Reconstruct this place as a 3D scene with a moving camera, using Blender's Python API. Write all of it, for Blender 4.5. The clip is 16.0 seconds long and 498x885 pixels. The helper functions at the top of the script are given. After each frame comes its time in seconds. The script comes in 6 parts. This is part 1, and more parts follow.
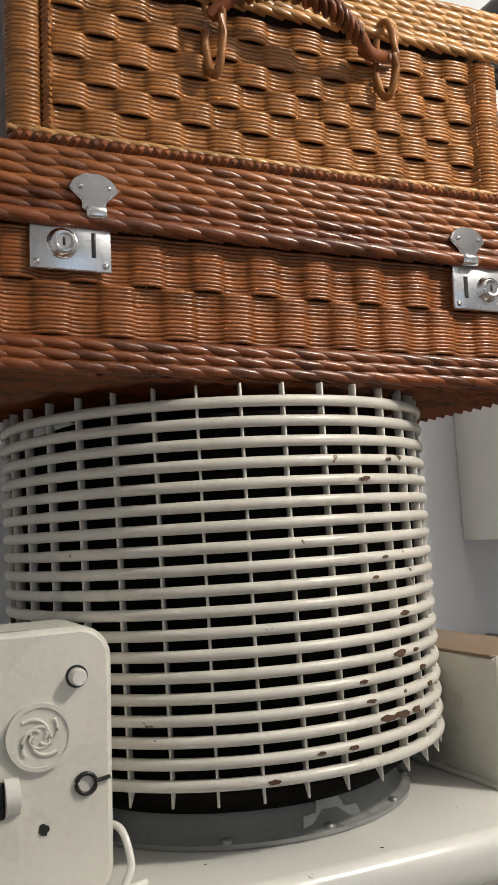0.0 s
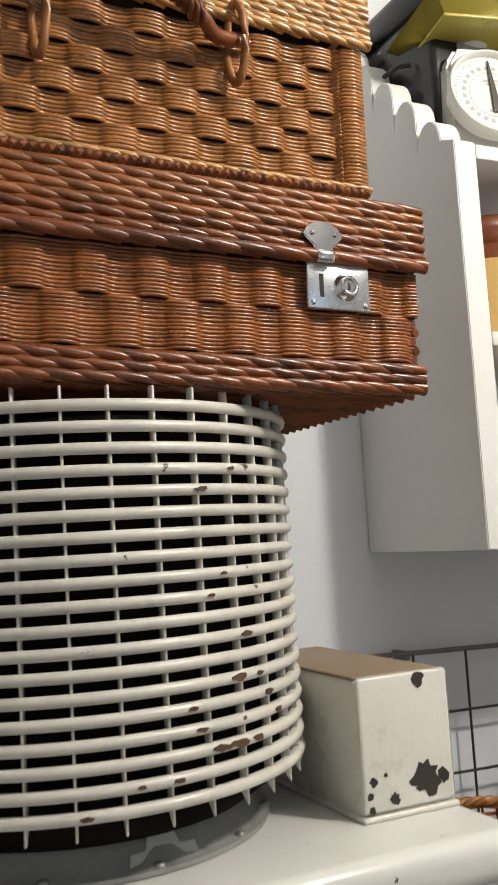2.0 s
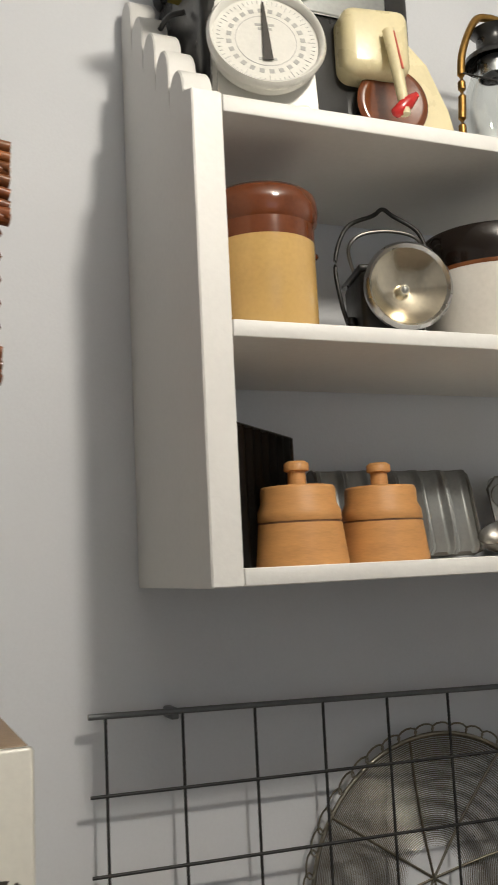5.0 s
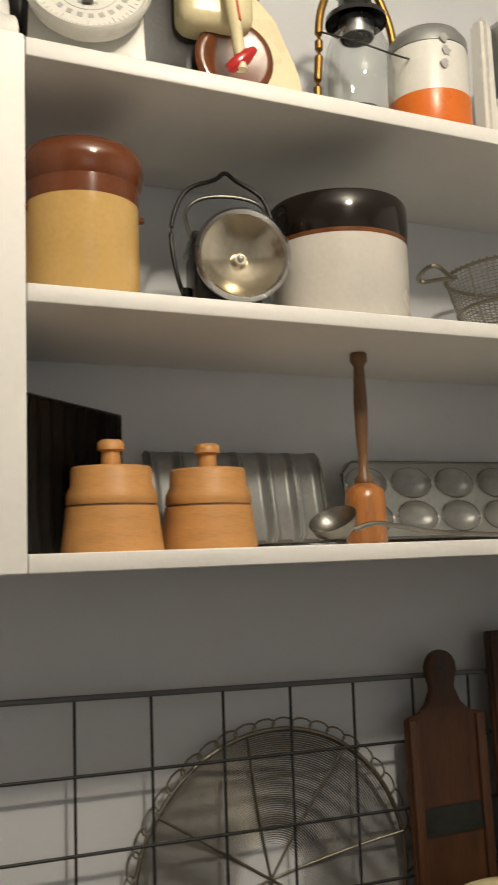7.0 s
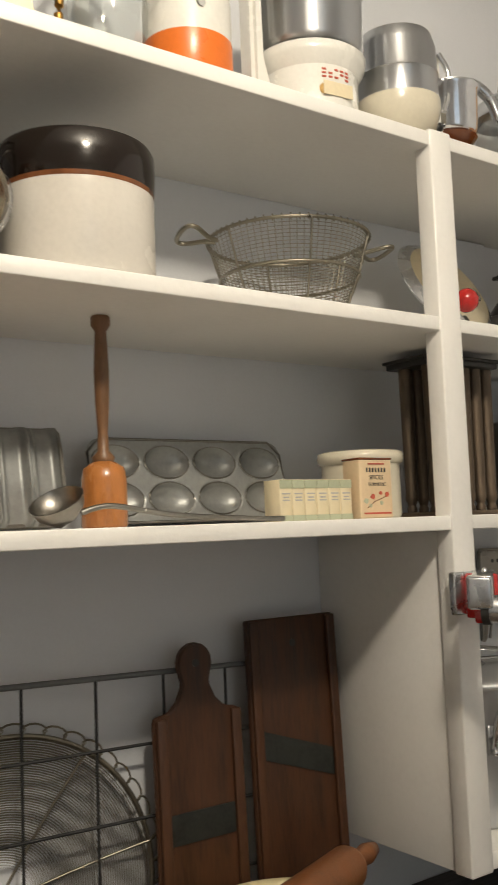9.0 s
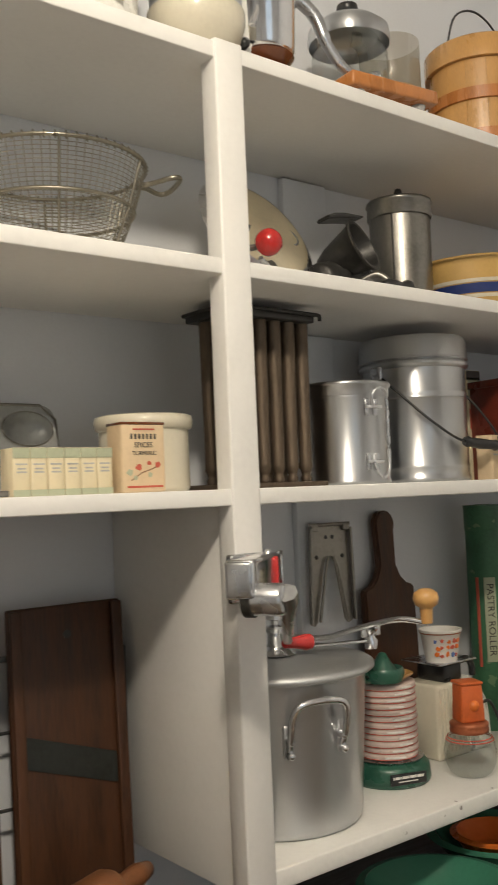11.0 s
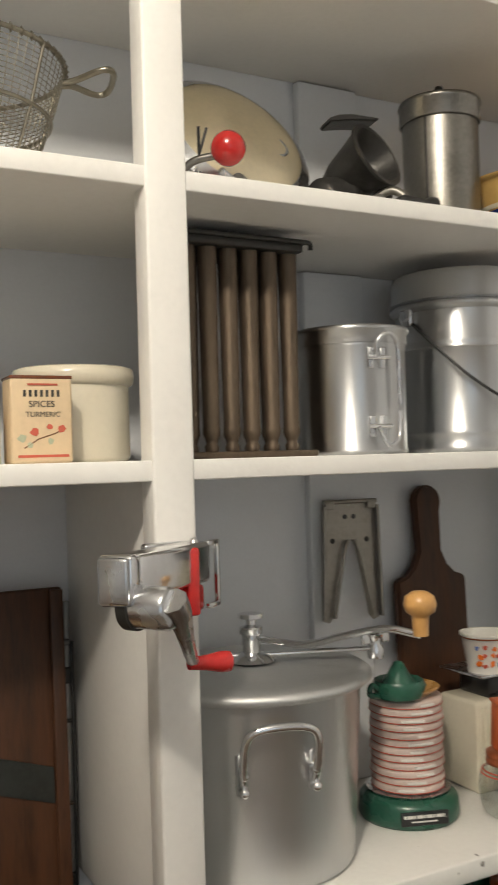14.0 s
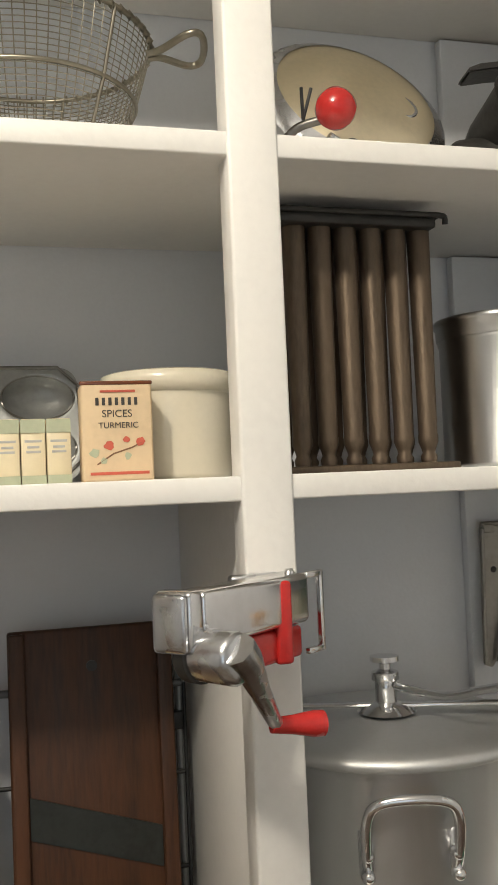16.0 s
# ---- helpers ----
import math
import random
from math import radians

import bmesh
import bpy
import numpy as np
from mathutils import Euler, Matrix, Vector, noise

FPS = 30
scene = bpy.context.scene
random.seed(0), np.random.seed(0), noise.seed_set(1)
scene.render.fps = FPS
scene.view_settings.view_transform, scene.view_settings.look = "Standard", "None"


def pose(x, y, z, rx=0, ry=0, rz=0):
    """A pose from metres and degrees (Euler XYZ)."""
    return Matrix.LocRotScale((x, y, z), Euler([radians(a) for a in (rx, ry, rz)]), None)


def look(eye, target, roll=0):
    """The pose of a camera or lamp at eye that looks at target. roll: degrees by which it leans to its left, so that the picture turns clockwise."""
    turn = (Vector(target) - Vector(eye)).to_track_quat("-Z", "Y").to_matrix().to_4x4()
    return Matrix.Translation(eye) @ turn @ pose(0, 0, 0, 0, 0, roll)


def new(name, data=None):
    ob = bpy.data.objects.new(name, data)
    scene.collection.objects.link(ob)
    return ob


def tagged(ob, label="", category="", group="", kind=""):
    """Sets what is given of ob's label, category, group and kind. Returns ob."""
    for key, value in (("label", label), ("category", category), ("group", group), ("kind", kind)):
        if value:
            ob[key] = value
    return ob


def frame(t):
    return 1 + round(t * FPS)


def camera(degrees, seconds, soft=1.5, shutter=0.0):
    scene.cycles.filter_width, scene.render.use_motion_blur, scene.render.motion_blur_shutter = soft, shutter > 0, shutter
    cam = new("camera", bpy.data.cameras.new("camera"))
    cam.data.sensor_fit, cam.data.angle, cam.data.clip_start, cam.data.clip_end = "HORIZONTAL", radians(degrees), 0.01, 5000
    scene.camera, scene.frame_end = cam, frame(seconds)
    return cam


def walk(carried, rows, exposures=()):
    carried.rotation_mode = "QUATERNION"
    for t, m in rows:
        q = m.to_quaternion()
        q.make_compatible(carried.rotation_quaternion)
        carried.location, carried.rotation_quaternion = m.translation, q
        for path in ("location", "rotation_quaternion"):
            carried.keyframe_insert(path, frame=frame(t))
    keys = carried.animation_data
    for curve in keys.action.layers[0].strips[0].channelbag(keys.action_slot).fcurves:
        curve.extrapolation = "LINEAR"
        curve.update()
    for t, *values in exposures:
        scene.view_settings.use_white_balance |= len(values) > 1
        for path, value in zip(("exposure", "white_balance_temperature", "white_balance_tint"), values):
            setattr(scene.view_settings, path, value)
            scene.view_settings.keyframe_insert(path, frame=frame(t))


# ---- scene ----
cam = camera(30.1, 16.0, shutter=0.5)
PATH = [
    (0, (0.195, 0.175, 1.592), (1.011, 1.991, 1.777), -3.5),
    (0.5, (0.215, 0.165, 1.592), (1.026, 1.985, 1.77), -3.3),
    (1, (0.267, 0.134, 1.59), (1.058, 1.963, 1.755), -3.3),
    (1.5, (0.307, 0.133, 1.584), (1.128, 1.949, 1.756), -3.3),
    (2, (0.353, 0.175, 1.588), (1.202, 1.974, 1.79), -3.5),
    (2.5, (0.408, 0.219, 1.589), (1.243, 2.019, 1.834), -3.1),
    (3, (0.492, 0.215, 1.588), (1.25, 2.049, 1.843), -3.5),
    (3.5, (0.625, 0.177, 1.583), (1.345, 2.027, 1.822), -3.5),
    (4, (0.704, 0.172, 1.578), (1.464, 2.006, 1.821), -3.1),
    (4.2, (0.73, 0.182, 1.57), (1.496, 2.011, 1.834), -3.1),
    (6.3, (0.991, 0.252, 1.573), (1.722, 2.094, 1.838), -2.1),
    (6.5, (1.0, 0.249, 1.573), (1.772, 2.076, 1.825), -2.2),
    (7, (1.044, 0.232, 1.569), (1.878, 2.035, 1.795), -1.9),
    (7.5, (1.087, 0.212, 1.566), (1.992, 1.985, 1.765), -1.7),
    (8, (1.14, 0.207, 1.565), (2.108, 1.948, 1.747), -1.6),
    (8.5, (1.17, 0.243, 1.57), (2.241, 1.924, 1.742), -1.8),
    (9, (1.208, 0.291, 1.565), (2.366, 1.911, 1.746), -2.2),
    (9.5, (1.281, 0.306, 1.569), (2.464, 1.909, 1.738), -2.4),
    (10, (1.365, 0.298, 1.565), (2.556, 1.897, 1.723), -2.6),
    (10.2, (1.402, 0.293, 1.567), (2.597, 1.89, 1.713), -2.6),
    (12.3, (1.654, 0.321, 1.557), (2.961, 1.833, 1.639), -1.9),
    (12.5, (1.676, 0.337, 1.557), (2.977, 1.854, 1.636), -2.0),
    (13, (1.739, 0.353, 1.561), (2.976, 1.923, 1.624), -1.8),
    (13.5, (1.804, 0.358, 1.567), (2.924, 2.014, 1.613), -1.7),
    (14, (1.869, 0.368, 1.566), (2.818, 2.128, 1.607), -1.7),
    (14.5, (1.91, 0.399, 1.554), (2.707, 2.233, 1.613), -1.8),
    (15, (1.935, 0.447, 1.551), (2.678, 2.302, 1.633), -2.1),
    (15.5, (1.962, 0.483, 1.548), (2.637, 2.362, 1.658), -2.8),
    (16, (2.015, 0.471, 1.559), (2.556, 2.393, 1.659), -2.5),
]
walk(cam, [(t, look(eye, target, roll)) for t, eye, target, roll in PATH],
     [(0, -0.02, 6100, 10), (2.5, -0.1, 6050, 9), (4, -0.28, 5900, 9), (6.5, -0.7, 6800, 9), (7.5, -0.35, 6800, 9), (9, -0.25, 6800, 9), (12.5, -0.03, 6600, 9), (16, 0.07, 6500, 8)])

# ---- light ----
world = bpy.data.worlds.new("world")
world.use_nodes = True
world.node_tree.nodes["Background"].inputs[0].default_value = (0.55, 0.62, 0.7, 1)
world.node_tree.nodes["Background"].inputs[1].default_value = 0.02


def lamp(name, kind, energy, colour, m, size):
    data = bpy.data.lights.new(name, kind)
    data.energy, data.color = energy, colour
    if kind == "AREA":
        data.shape, data.size, data.size_y = "RECTANGLE", size[0], size[1]
    else:
        data.shadow_soft_size = size
    ob = new(name, data)
    ob.matrix_world = m
    return ob


lamp("ceiling_bulb", "POINT", 64, (1.0, 0.9, 0.76), pose(1.48, 0.12, 2.61), 0.06)
lamp("window_daylight", "AREA", 4.5, (0.74, 0.87, 1.0), look((1.3, -2.17, 1.55), (1.3, 1.5, 1.3)), (1.3, 1.2))

# ---- materials ----


def ramp(nt, fac, stops):
    n = nt.nodes.new("ShaderNodeValToRGB")
    el = n.color_ramp.elements
    while len(el) < len(stops):
        el.new(0.5)
    for e, (p, c) in zip(el, stops):
        e.position, e.color = p, (*c, 1)
    nt.links.new(fac, n.inputs[0])
    return n.outputs[0]


def noise_node(nt, scale, detail=4, stretch=(1, 1, 1), seed=0.0):
    co = nt.nodes.new("ShaderNodeTexCoord")
    mp = nt.nodes.new("ShaderNodeMapping")
    mp.inputs["Scale"].default_value = stretch
    mp.inputs["Location"].default_value = (seed, seed * 0.7, seed * 1.3)
    nt.links.new(co.outputs["Object"], mp.inputs[0])
    n = nt.nodes.new("ShaderNodeTexNoise")
    n.inputs["Scale"].default_value, n.inputs["Detail"].default_value = scale, detail
    nt.links.new(mp.outputs[0], n.inputs[0])
    return n.outputs[0]


def mat(name, c, rough=0.5, metal=0.0, var=0.18, scale=18, fine=160, stretch=(1, 1, 1), bump=0.12, chips=None, chip_at=0.66,
        chip_scale=30, alpha_trans=0.0, coat=0.0, piece=0.0):
    """A surface with broad stains, fine grain, relief and, where chips is a colour, worn patches."""
    m = bpy.data.materials.new(name)
    m.use_nodes = True
    nt = m.node_tree
    b = nt.nodes["Principled BSDF"]
    lo = tuple(v * (1 - var) for v in c)
    hi = tuple(min(1, v * (1 + var * 0.6)) for v in c)
    broad, grain = noise_node(nt, scale, 5, stretch), noise_node(nt, fine, 3, stretch, 3.1)
    mixn = nt.nodes.new("ShaderNodeMath")
    mixn.operation = "MULTIPLY_ADD"
    mixn.inputs[1].default_value = 0.35
    nt.links.new(grain, mixn.inputs[0])
    half = nt.nodes.new("ShaderNodeMath")
    half.operation = "MULTIPLY"
    half.inputs[1].default_value = 0.65
    nt.links.new(broad, half.inputs[0])
    nt.links.new(half.outputs[0], mixn.inputs[2])
    fac = mixn.outputs[0]
    if piece:
        isl = nt.nodes.new("ShaderNodeNewGeometry").outputs["Random Per Island"]
        add = nt.nodes.new("ShaderNodeMath")
        add.operation = "MULTIPLY_ADD"
        add.inputs[1].default_value = piece
        nt.links.new(isl, add.inputs[0])
        nt.links.new(fac, add.inputs[2])
        sub = nt.nodes.new("ShaderNodeMath")
        sub.operation = "SUBTRACT"
        sub.inputs[1].default_value = piece / 2
        nt.links.new(add.outputs[0], sub.inputs[0])
        fac = sub.outputs[0]
    col = ramp(nt, fac, [(0.28, lo), (0.5, c), (0.72, hi)])
    r = ramp(nt, broad, [(0.3, (max(0.02, rough * 0.78),) * 3), (0.7, (min(1, rough * 1.22),) * 3)])
    if chips:
        mask = ramp(nt, noise_node(nt, chip_scale, 3, (1, 1, 1), 7.7), [(chip_at, (0, 0, 0)), (chip_at + 0.015, (1, 1, 1))])
        mx = nt.nodes.new("ShaderNodeMix")
        mx.data_type = "RGBA"
        nt.links.new(mask, mx.inputs["Factor"])
        nt.links.new(col, mx.inputs[6])
        mx.inputs[7].default_value = (*chips, 1)
        col = mx.outputs[2]
    nt.links.new(col, b.inputs["Base Color"])
    nt.links.new(r, b.inputs["Roughness"])
    b.inputs["Metallic"].default_value = metal
    b.inputs["Coat Weight"].default_value = coat
    b.inputs["Coat Roughness"].default_value = 0.12
    if alpha_trans:
        b.inputs["Transmission Weight"].default_value = alpha_trans
        b.inputs["IOR"].default_value = 1.45
    if bump:
        bn = nt.nodes.new("ShaderNodeBump")
        bn.inputs["Strength"].default_value, bn.inputs["Distance"].default_value = bump, 0.002
        nt.links.new(grain, bn.inputs["Height"])
        nt.links.new(bn.outputs[0], b.inputs["Normal"])
    return m


def clear_glass(name, tint, rough=0.04):
    """Thin glass: mostly see-through, glossy at a slant."""
    m = bpy.data.materials.new(name)
    m.use_nodes = True
    nt = m.node_tree
    nt.nodes.remove(nt.nodes["Principled BSDF"])
    tr, gl = nt.nodes.new("ShaderNodeBsdfTransparent"), nt.nodes.new("ShaderNodeBsdfGlossy")
    mx = nt.nodes.new("ShaderNodeMixShader")
    lw = nt.nodes.new("ShaderNodeLayerWeight")
    lw.inputs[0].default_value = 0.25
    fr = nt.nodes.new("ShaderNodeMath")
    fr.operation = "MULTIPLY_ADD"
    fr.inputs[1].default_value, fr.inputs[2].default_value = 0.45, 0.03
    nt.links.new(lw.outputs["Facing"], fr.inputs[0])
    tr.inputs[0].default_value = (*tint, 1)
    gl.inputs["Roughness"].default_value = rough
    nt.links.new(fr.outputs[0], mx.inputs[0])
    nt.links.new(tr.outputs[0], mx.inputs[1])
    nt.links.new(gl.outputs[0], mx.inputs[2])
    nt.links.new(mx.outputs[0], nt.nodes["Material Output"].inputs[0])
    return m


WALL = mat("wall_paint", (0.74, 0.76, 0.79), 0.6, var=0.05, scale=4, fine=220, bump=0.1)
SHELF_PAINT = mat("shelf_paint", (0.80, 0.79, 0.76), 0.42, var=0.06, scale=7, fine=120, bump=0.14)
SHELF_WORN = mat("worn_shelf_paint", (0.8, 0.79, 0.75), 0.4, var=0.08, scale=9, fine=120, bump=0.15, chips=(0.22, 0.2, 0.18), chip_at=0.7, chip_scale=26)
FLOOR = mat("floor_boards", (0.27, 0.22, 0.17), 0.5, var=0.3, scale=6, stretch=(1, 8, 1))
CEIL = mat("ceiling_paint", (0.8, 0.8, 0.79), 0.8, var=0.05, scale=3)
DARKWOOD = mat("dark_worktop", (0.06, 0.035, 0.022), 0.5, var=0.35, scale=10, stretch=(1, 9, 1))
ENAMEL = mat("fridge_enamel", (0.72, 0.72, 0.68), 0.22, var=0.07, scale=8, chips=(0.09, 0.05, 0.03), chip_at=0.735, chip_scale=45, bump=0.05, coat=0.3)
GRILLE = mat("grille_enamel", (0.64, 0.615, 0.555), 0.33, var=0.14, scale=16, chips=(0.1, 0.055, 0.03), chip_at=0.715, chip_scale=38, bump=0.15)
CREAMBOX = mat("chipped_box_enamel", (0.7, 0.68, 0.61), 0.3, var=0.1, scale=12, chips=(0.07, 0.045, 0.03), chip_at=0.72, chip_scale=28)
BOXTOP = mat("bare_brown_top", (0.25, 0.18, 0.12), 0.6, var=0.3, scale=20)
RUST = mat("rust", (0.1, 0.052, 0.03), 0.8, var=0.3, scale=60)
GREYMETAL = mat("dull_grey_metal", (0.36, 0.37, 0.36), 0.45, 0.6, var=0.2, scale=14)
# Near-black, without gloss: puts the shade deep inside the coil grille into colour.
DEPTH_SHADE = mat("black_depth_shade", (0.007, 0.006, 0.005), 0.95, var=0.3)
DEPTH_SHADE.node_tree.nodes["Principled BSDF"].inputs["Specular IOR Level"].default_value = 0.05
CHROME = mat("chrome", (0.75, 0.75, 0.76), 0.14, 1.0, var=0.1, scale=25, bump=0.03)
NICKEL = mat("worn_nickel", (0.62, 0.63, 0.65), 0.27, 1.0, var=0.15, scale=30, bump=0.08)
ALU = mat("brushed_aluminium", (0.57, 0.58, 0.59), 0.31, 1.0, var=0.05, scale=4, fine=140, stretch=(1, 1, 0.1), bump=0.03)
MATTALU = mat("matt_aluminium", (0.6, 0.61, 0.61), 0.48, 0.9, var=0.08, scale=8, bump=0.04)


def turned(m, amount):
    """Circular brushing round the upright axis, which draws highlights out into upright bands."""
    nt = m.node_tree
    b = nt.nodes["Principled BSDF"]
    tg = nt.nodes.new("ShaderNodeTangent")
    tg.direction_type, tg.axis = "RADIAL", "Z"
    b.inputs["Anisotropic"].default_value, b.inputs["Anisotropic Rotation"].default_value = amount, 0.25
    nt.links.new(tg.outputs[0], b.inputs["Tangent"])


turned(ALU, 0.75)
TIN = mat("old_tin", (0.27, 0.258, 0.235), 0.36, 1.0, var=0.3, scale=14, bump=0.1)
DARKTIN = mat("dark_tin", (0.05, 0.048, 0.045), 0.42, 0.6, var=0.4, scale=18, bump=0.2)
MOLDTIN = mat("candle_mould_tin", (0.14, 0.105, 0.075), 0.5, 0.75, var=0.4, scale=22, fine=120, stretch=(2, 2, 0.5), bump=0.25)
WIRE = mat("grey_wire", (0.3, 0.275, 0.22), 0.35, 0.9, var=0.2)
BLACKWIRE = mat("black_wire", (0.045, 0.045, 0.045), 0.45, 0.4, var=0.3)
GREYWIRE = mat("painted_rail", (0.17, 0.175, 0.18), 0.45, 0.3, var=0.2)
WICKER_DARK = mat("dark_willow", (0.17, 0.045, 0.009), 0.34, var=0.5, scale=30, fine=200, bump=0.15, coat=0.15, piece=0.4)
WICKER_MID = mat("mid_willow", (0.25, 0.08, 0.018), 0.34, var=0.42, scale=26, fine=200, bump=0.15, coat=0.18, piece=0.35)
WICKER_TAN = mat("tan_willow", (0.33, 0.135, 0.034), 0.33, var=0.4, scale=24, fine=200, bump=0.12, coat=0.25, piece=0.3)
WICKER_LIGHT = mat("straw_willow", (0.44, 0.23, 0.075), 0.34, var=0.35, scale=24, coat=0.2, piece=0.5)
# Willow brown darkened to carry the shade in the gaps of the weave.
WICKER_SHADE = mat("willow_gap_shade", (0.045, 0.016, 0.006), 0.6, var=0.4, scale=60)
YELLOWGLAZE = mat("yellow_glaze", (0.62, 0.4, 0.14), 0.16, var=0.12, scale=10, coat=0.5, bump=0.04)
BROWNGLAZE = mat("brown_glaze", (0.15, 0.042, 0.013), 0.14, var=0.3, scale=14, coat=0.6, bump=0.04)
BLACKGLAZE = mat("black_brown_glaze", (0.012, 0.008, 0.006), 0.12, var=0.4, scale=14, coat=0.0, bump=0.04)
AMBERLINE = mat("amber_glaze_edge", (0.17, 0.06, 0.02), 0.2, var=0.4, scale=60)
STONEWARE = mat("stoneware", (0.66, 0.63, 0.57), 0.24, var=0.1, scale=9, coat=0.3, bump=0.05)
CREAMGLAZE = mat("cream_glaze", (0.7, 0.65, 0.52), 0.22, var=0.08, scale=9, coat=0.3, bump=0.04)
BLUEGLAZE = mat("blue_glaze", (0.02, 0.04, 0.16), 0.2, var=0.3, scale=20)
MAPLE = mat("turned_maple", (0.56, 0.28, 0.095), 0.45, var=0.22, scale=14, fine=90, stretch=(1, 1, 5), bump=0.1)
ORANGEWOOD = mat("varnished_wood", (0.45, 0.17, 0.045), 0.28, var=0.35, scale=14, stretch=(3, 3, 0.7), coat=0.3)
HONEYWOOD = mat("honey_wood", (0.55, 0.3, 0.1), 0.3, var=0.25, scale=10, stretch=(3, 3, 0.8), coat=0.3)
WALNUT = mat("walnut_board", (0.062, 0.022, 0.007), 0.55, var=0.75, scale=7, fine=60, stretch=(5, 5, 0.5), bump=0.2)
HANDLEWOOD = mat("worn_handle_wood", (0.2, 0.1, 0.045), 0.42, var=0.4, scale=12, stretch=(4, 4, 0.6))
STEELBLADE = mat("dark_blade", (0.06, 0.065, 0.06), 0.4, 0.8, var=0.3)
CREAMPAINT = mat("cream_paint", (0.7, 0.62, 0.38), 0.28, var=0.1, scale=12, coat=0.3)
WHITEPAINT = mat("white_enamel", (0.76, 0.75, 0.7), 0.25, var=0.08, scale=14, coat=0.3)
YELLOWPAINT = mat("mustard_pan", (0.48, 0.4, 0.07), 0.32, var=0.15, scale=12)
BLACKPAINT = mat("black_japan", (0.02, 0.02, 0.02), 0.3, var=0.4, scale=12)
REDPAINT = mat("red_paint", (0.5, 0.02, 0.018), 0.25, var=0.25, scale=26, coat=0.4)
ORANGEPAINT = mat("orange_paint", (0.72, 0.17, 0.025), 0.3, var=0.12, scale=18)
GREENPAINT = mat("green_paint", (0.05, 0.19, 0.1), 0.34, var=0.3, scale=16, chips=(0.25, 0.3, 0.2), chip_at=0.73, chip_scale=60)
JADE = mat("jade_glaze", (0.05, 0.2, 0.13), 0.22, var=0.15, scale=12)
BRASS = mat("aged_brass", (0.36, 0.21, 0.06), 0.38, 1.0, var=0.35, scale=22)
PAPER = mat("old_paper", (0.65, 0.5, 0.32), 0.65, var=0.12, scale=30)
PALEPAPER = mat("pale_paper", (0.72, 0.63, 0.43), 0.6, var=0.08, scale=30)
GREENPRINT = mat("green_print", (0.4, 0.43, 0.3), 0.6, var=0.15)
REDPRINT = mat("red_print", (0.52, 0.1, 0.06), 0.6, var=0.2)
BLACKPRINT = mat("black_print", (0.05, 0.045, 0.04), 0.6, var=0.2)
GREYPRINT = mat("grey_print", (0.42, 0.42, 0.4), 0.6, var=0.2)
BLUEPRINT = mat("blue_print", (0.1, 0.17, 0.4), 0.6, var=0.2)
WHITEPRINT = mat("white_print", (0.75, 0.73, 0.68), 0.5, var=0.08)
PINKPAPER = mat("pink_label", (0.62, 0.5, 0.45), 0.5, var=0.15, scale=30)
REDBOX = mat("red_lacquer", (0.17, 0.03, 0.016), 0.3, var=0.5, scale=16, coat=0.3)
REFLECTOR = mat("brassy_reflector", (0.8, 0.72, 0.56), 0.2, 1.0, var=0.25, scale=16, bump=0.04)
GLASS = clear_glass("clear_glass", (0.9, 0.92, 0.91))
AMBER = clear_glass("smoky_glass", (0.72, 0.68, 0.6))
LIDMETAL = mat("pale_brassy_metal", (0.85, 0.76, 0.56), 0.44, 1.0, var=0.1, scale=12, bump=0.04)
DISHGREY = mat("grey_dish_enamel", (0.34, 0.345, 0.33), 0.4, 0.25, var=0.2, scale=14)
PINWOOD = mat("dark_rolling_pin_wood", (0.2, 0.075, 0.027), 0.4, var=0.35, scale=12, stretch=(3, 3, 0.7))
BLACKCHIP = mat("blackened_bare_metal", (0.03, 0.024, 0.018), 0.7, var=0.3, scale=60)
BASEGREEN = mat("dark_green_enamel", (0.022, 0.1, 0.065), 0.3, var=0.2, scale=16, coat=0.2)
TUBEGREEN = mat("worn_green_cardboard", (0.045, 0.15, 0.075), 0.5, var=0.4, scale=20, chips=(0.16, 0.27, 0.15), chip_at=0.68, chip_scale=34)
WORNSTEEL = mat("worn_stamped_steel", (0.3, 0.28, 0.25), 0.38, 0.8, var=0.3, scale=22)
COPPER = mat("copper_red_lid", (0.4, 0.12, 0.05), 0.38, 0.4, var=0.3, scale=30)
ORANGEMETAL = mat("worn_orange_metal", (0.62, 0.13, 0.03), 0.4, var=0.25, scale=26)
RUBBER = mat("grey_rubber", (0.4, 0.4, 0.39), 0.7, var=0.2)

# ---- mesh helpers ----


def solid(bm, name, material, smooth=True):
    me = bpy.data.meshes.new(name)
    bm.normal_update()
    if smooth:
        for f in bm.faces:
            f.smooth = True
        for e in bm.edges:
            if len(e.link_faces) == 2 and e.calc_face_angle(0) > 1.15:
                e.smooth = False
    bm.to_mesh(me)
    bm.free()
    me.materials.append(material)
    return me


def part(name, bm, material, parent, label=""):
    ob = new(name, solid(bm, name, material))
    ob.parent = parent
    return tagged(ob, label)


def thing(name, at, label, category, group="", turn=0.0):
    ob = new(name)
    ob.empty_display_size = 0.02
    ob.matrix_world = pose(*at, 0, 0, turn)
    return tagged(ob, label, category, group)


def shell(name, bm, material, label, category):
    return tagged(new(name, solid(bm, name, material)), label, category, kind="structure")


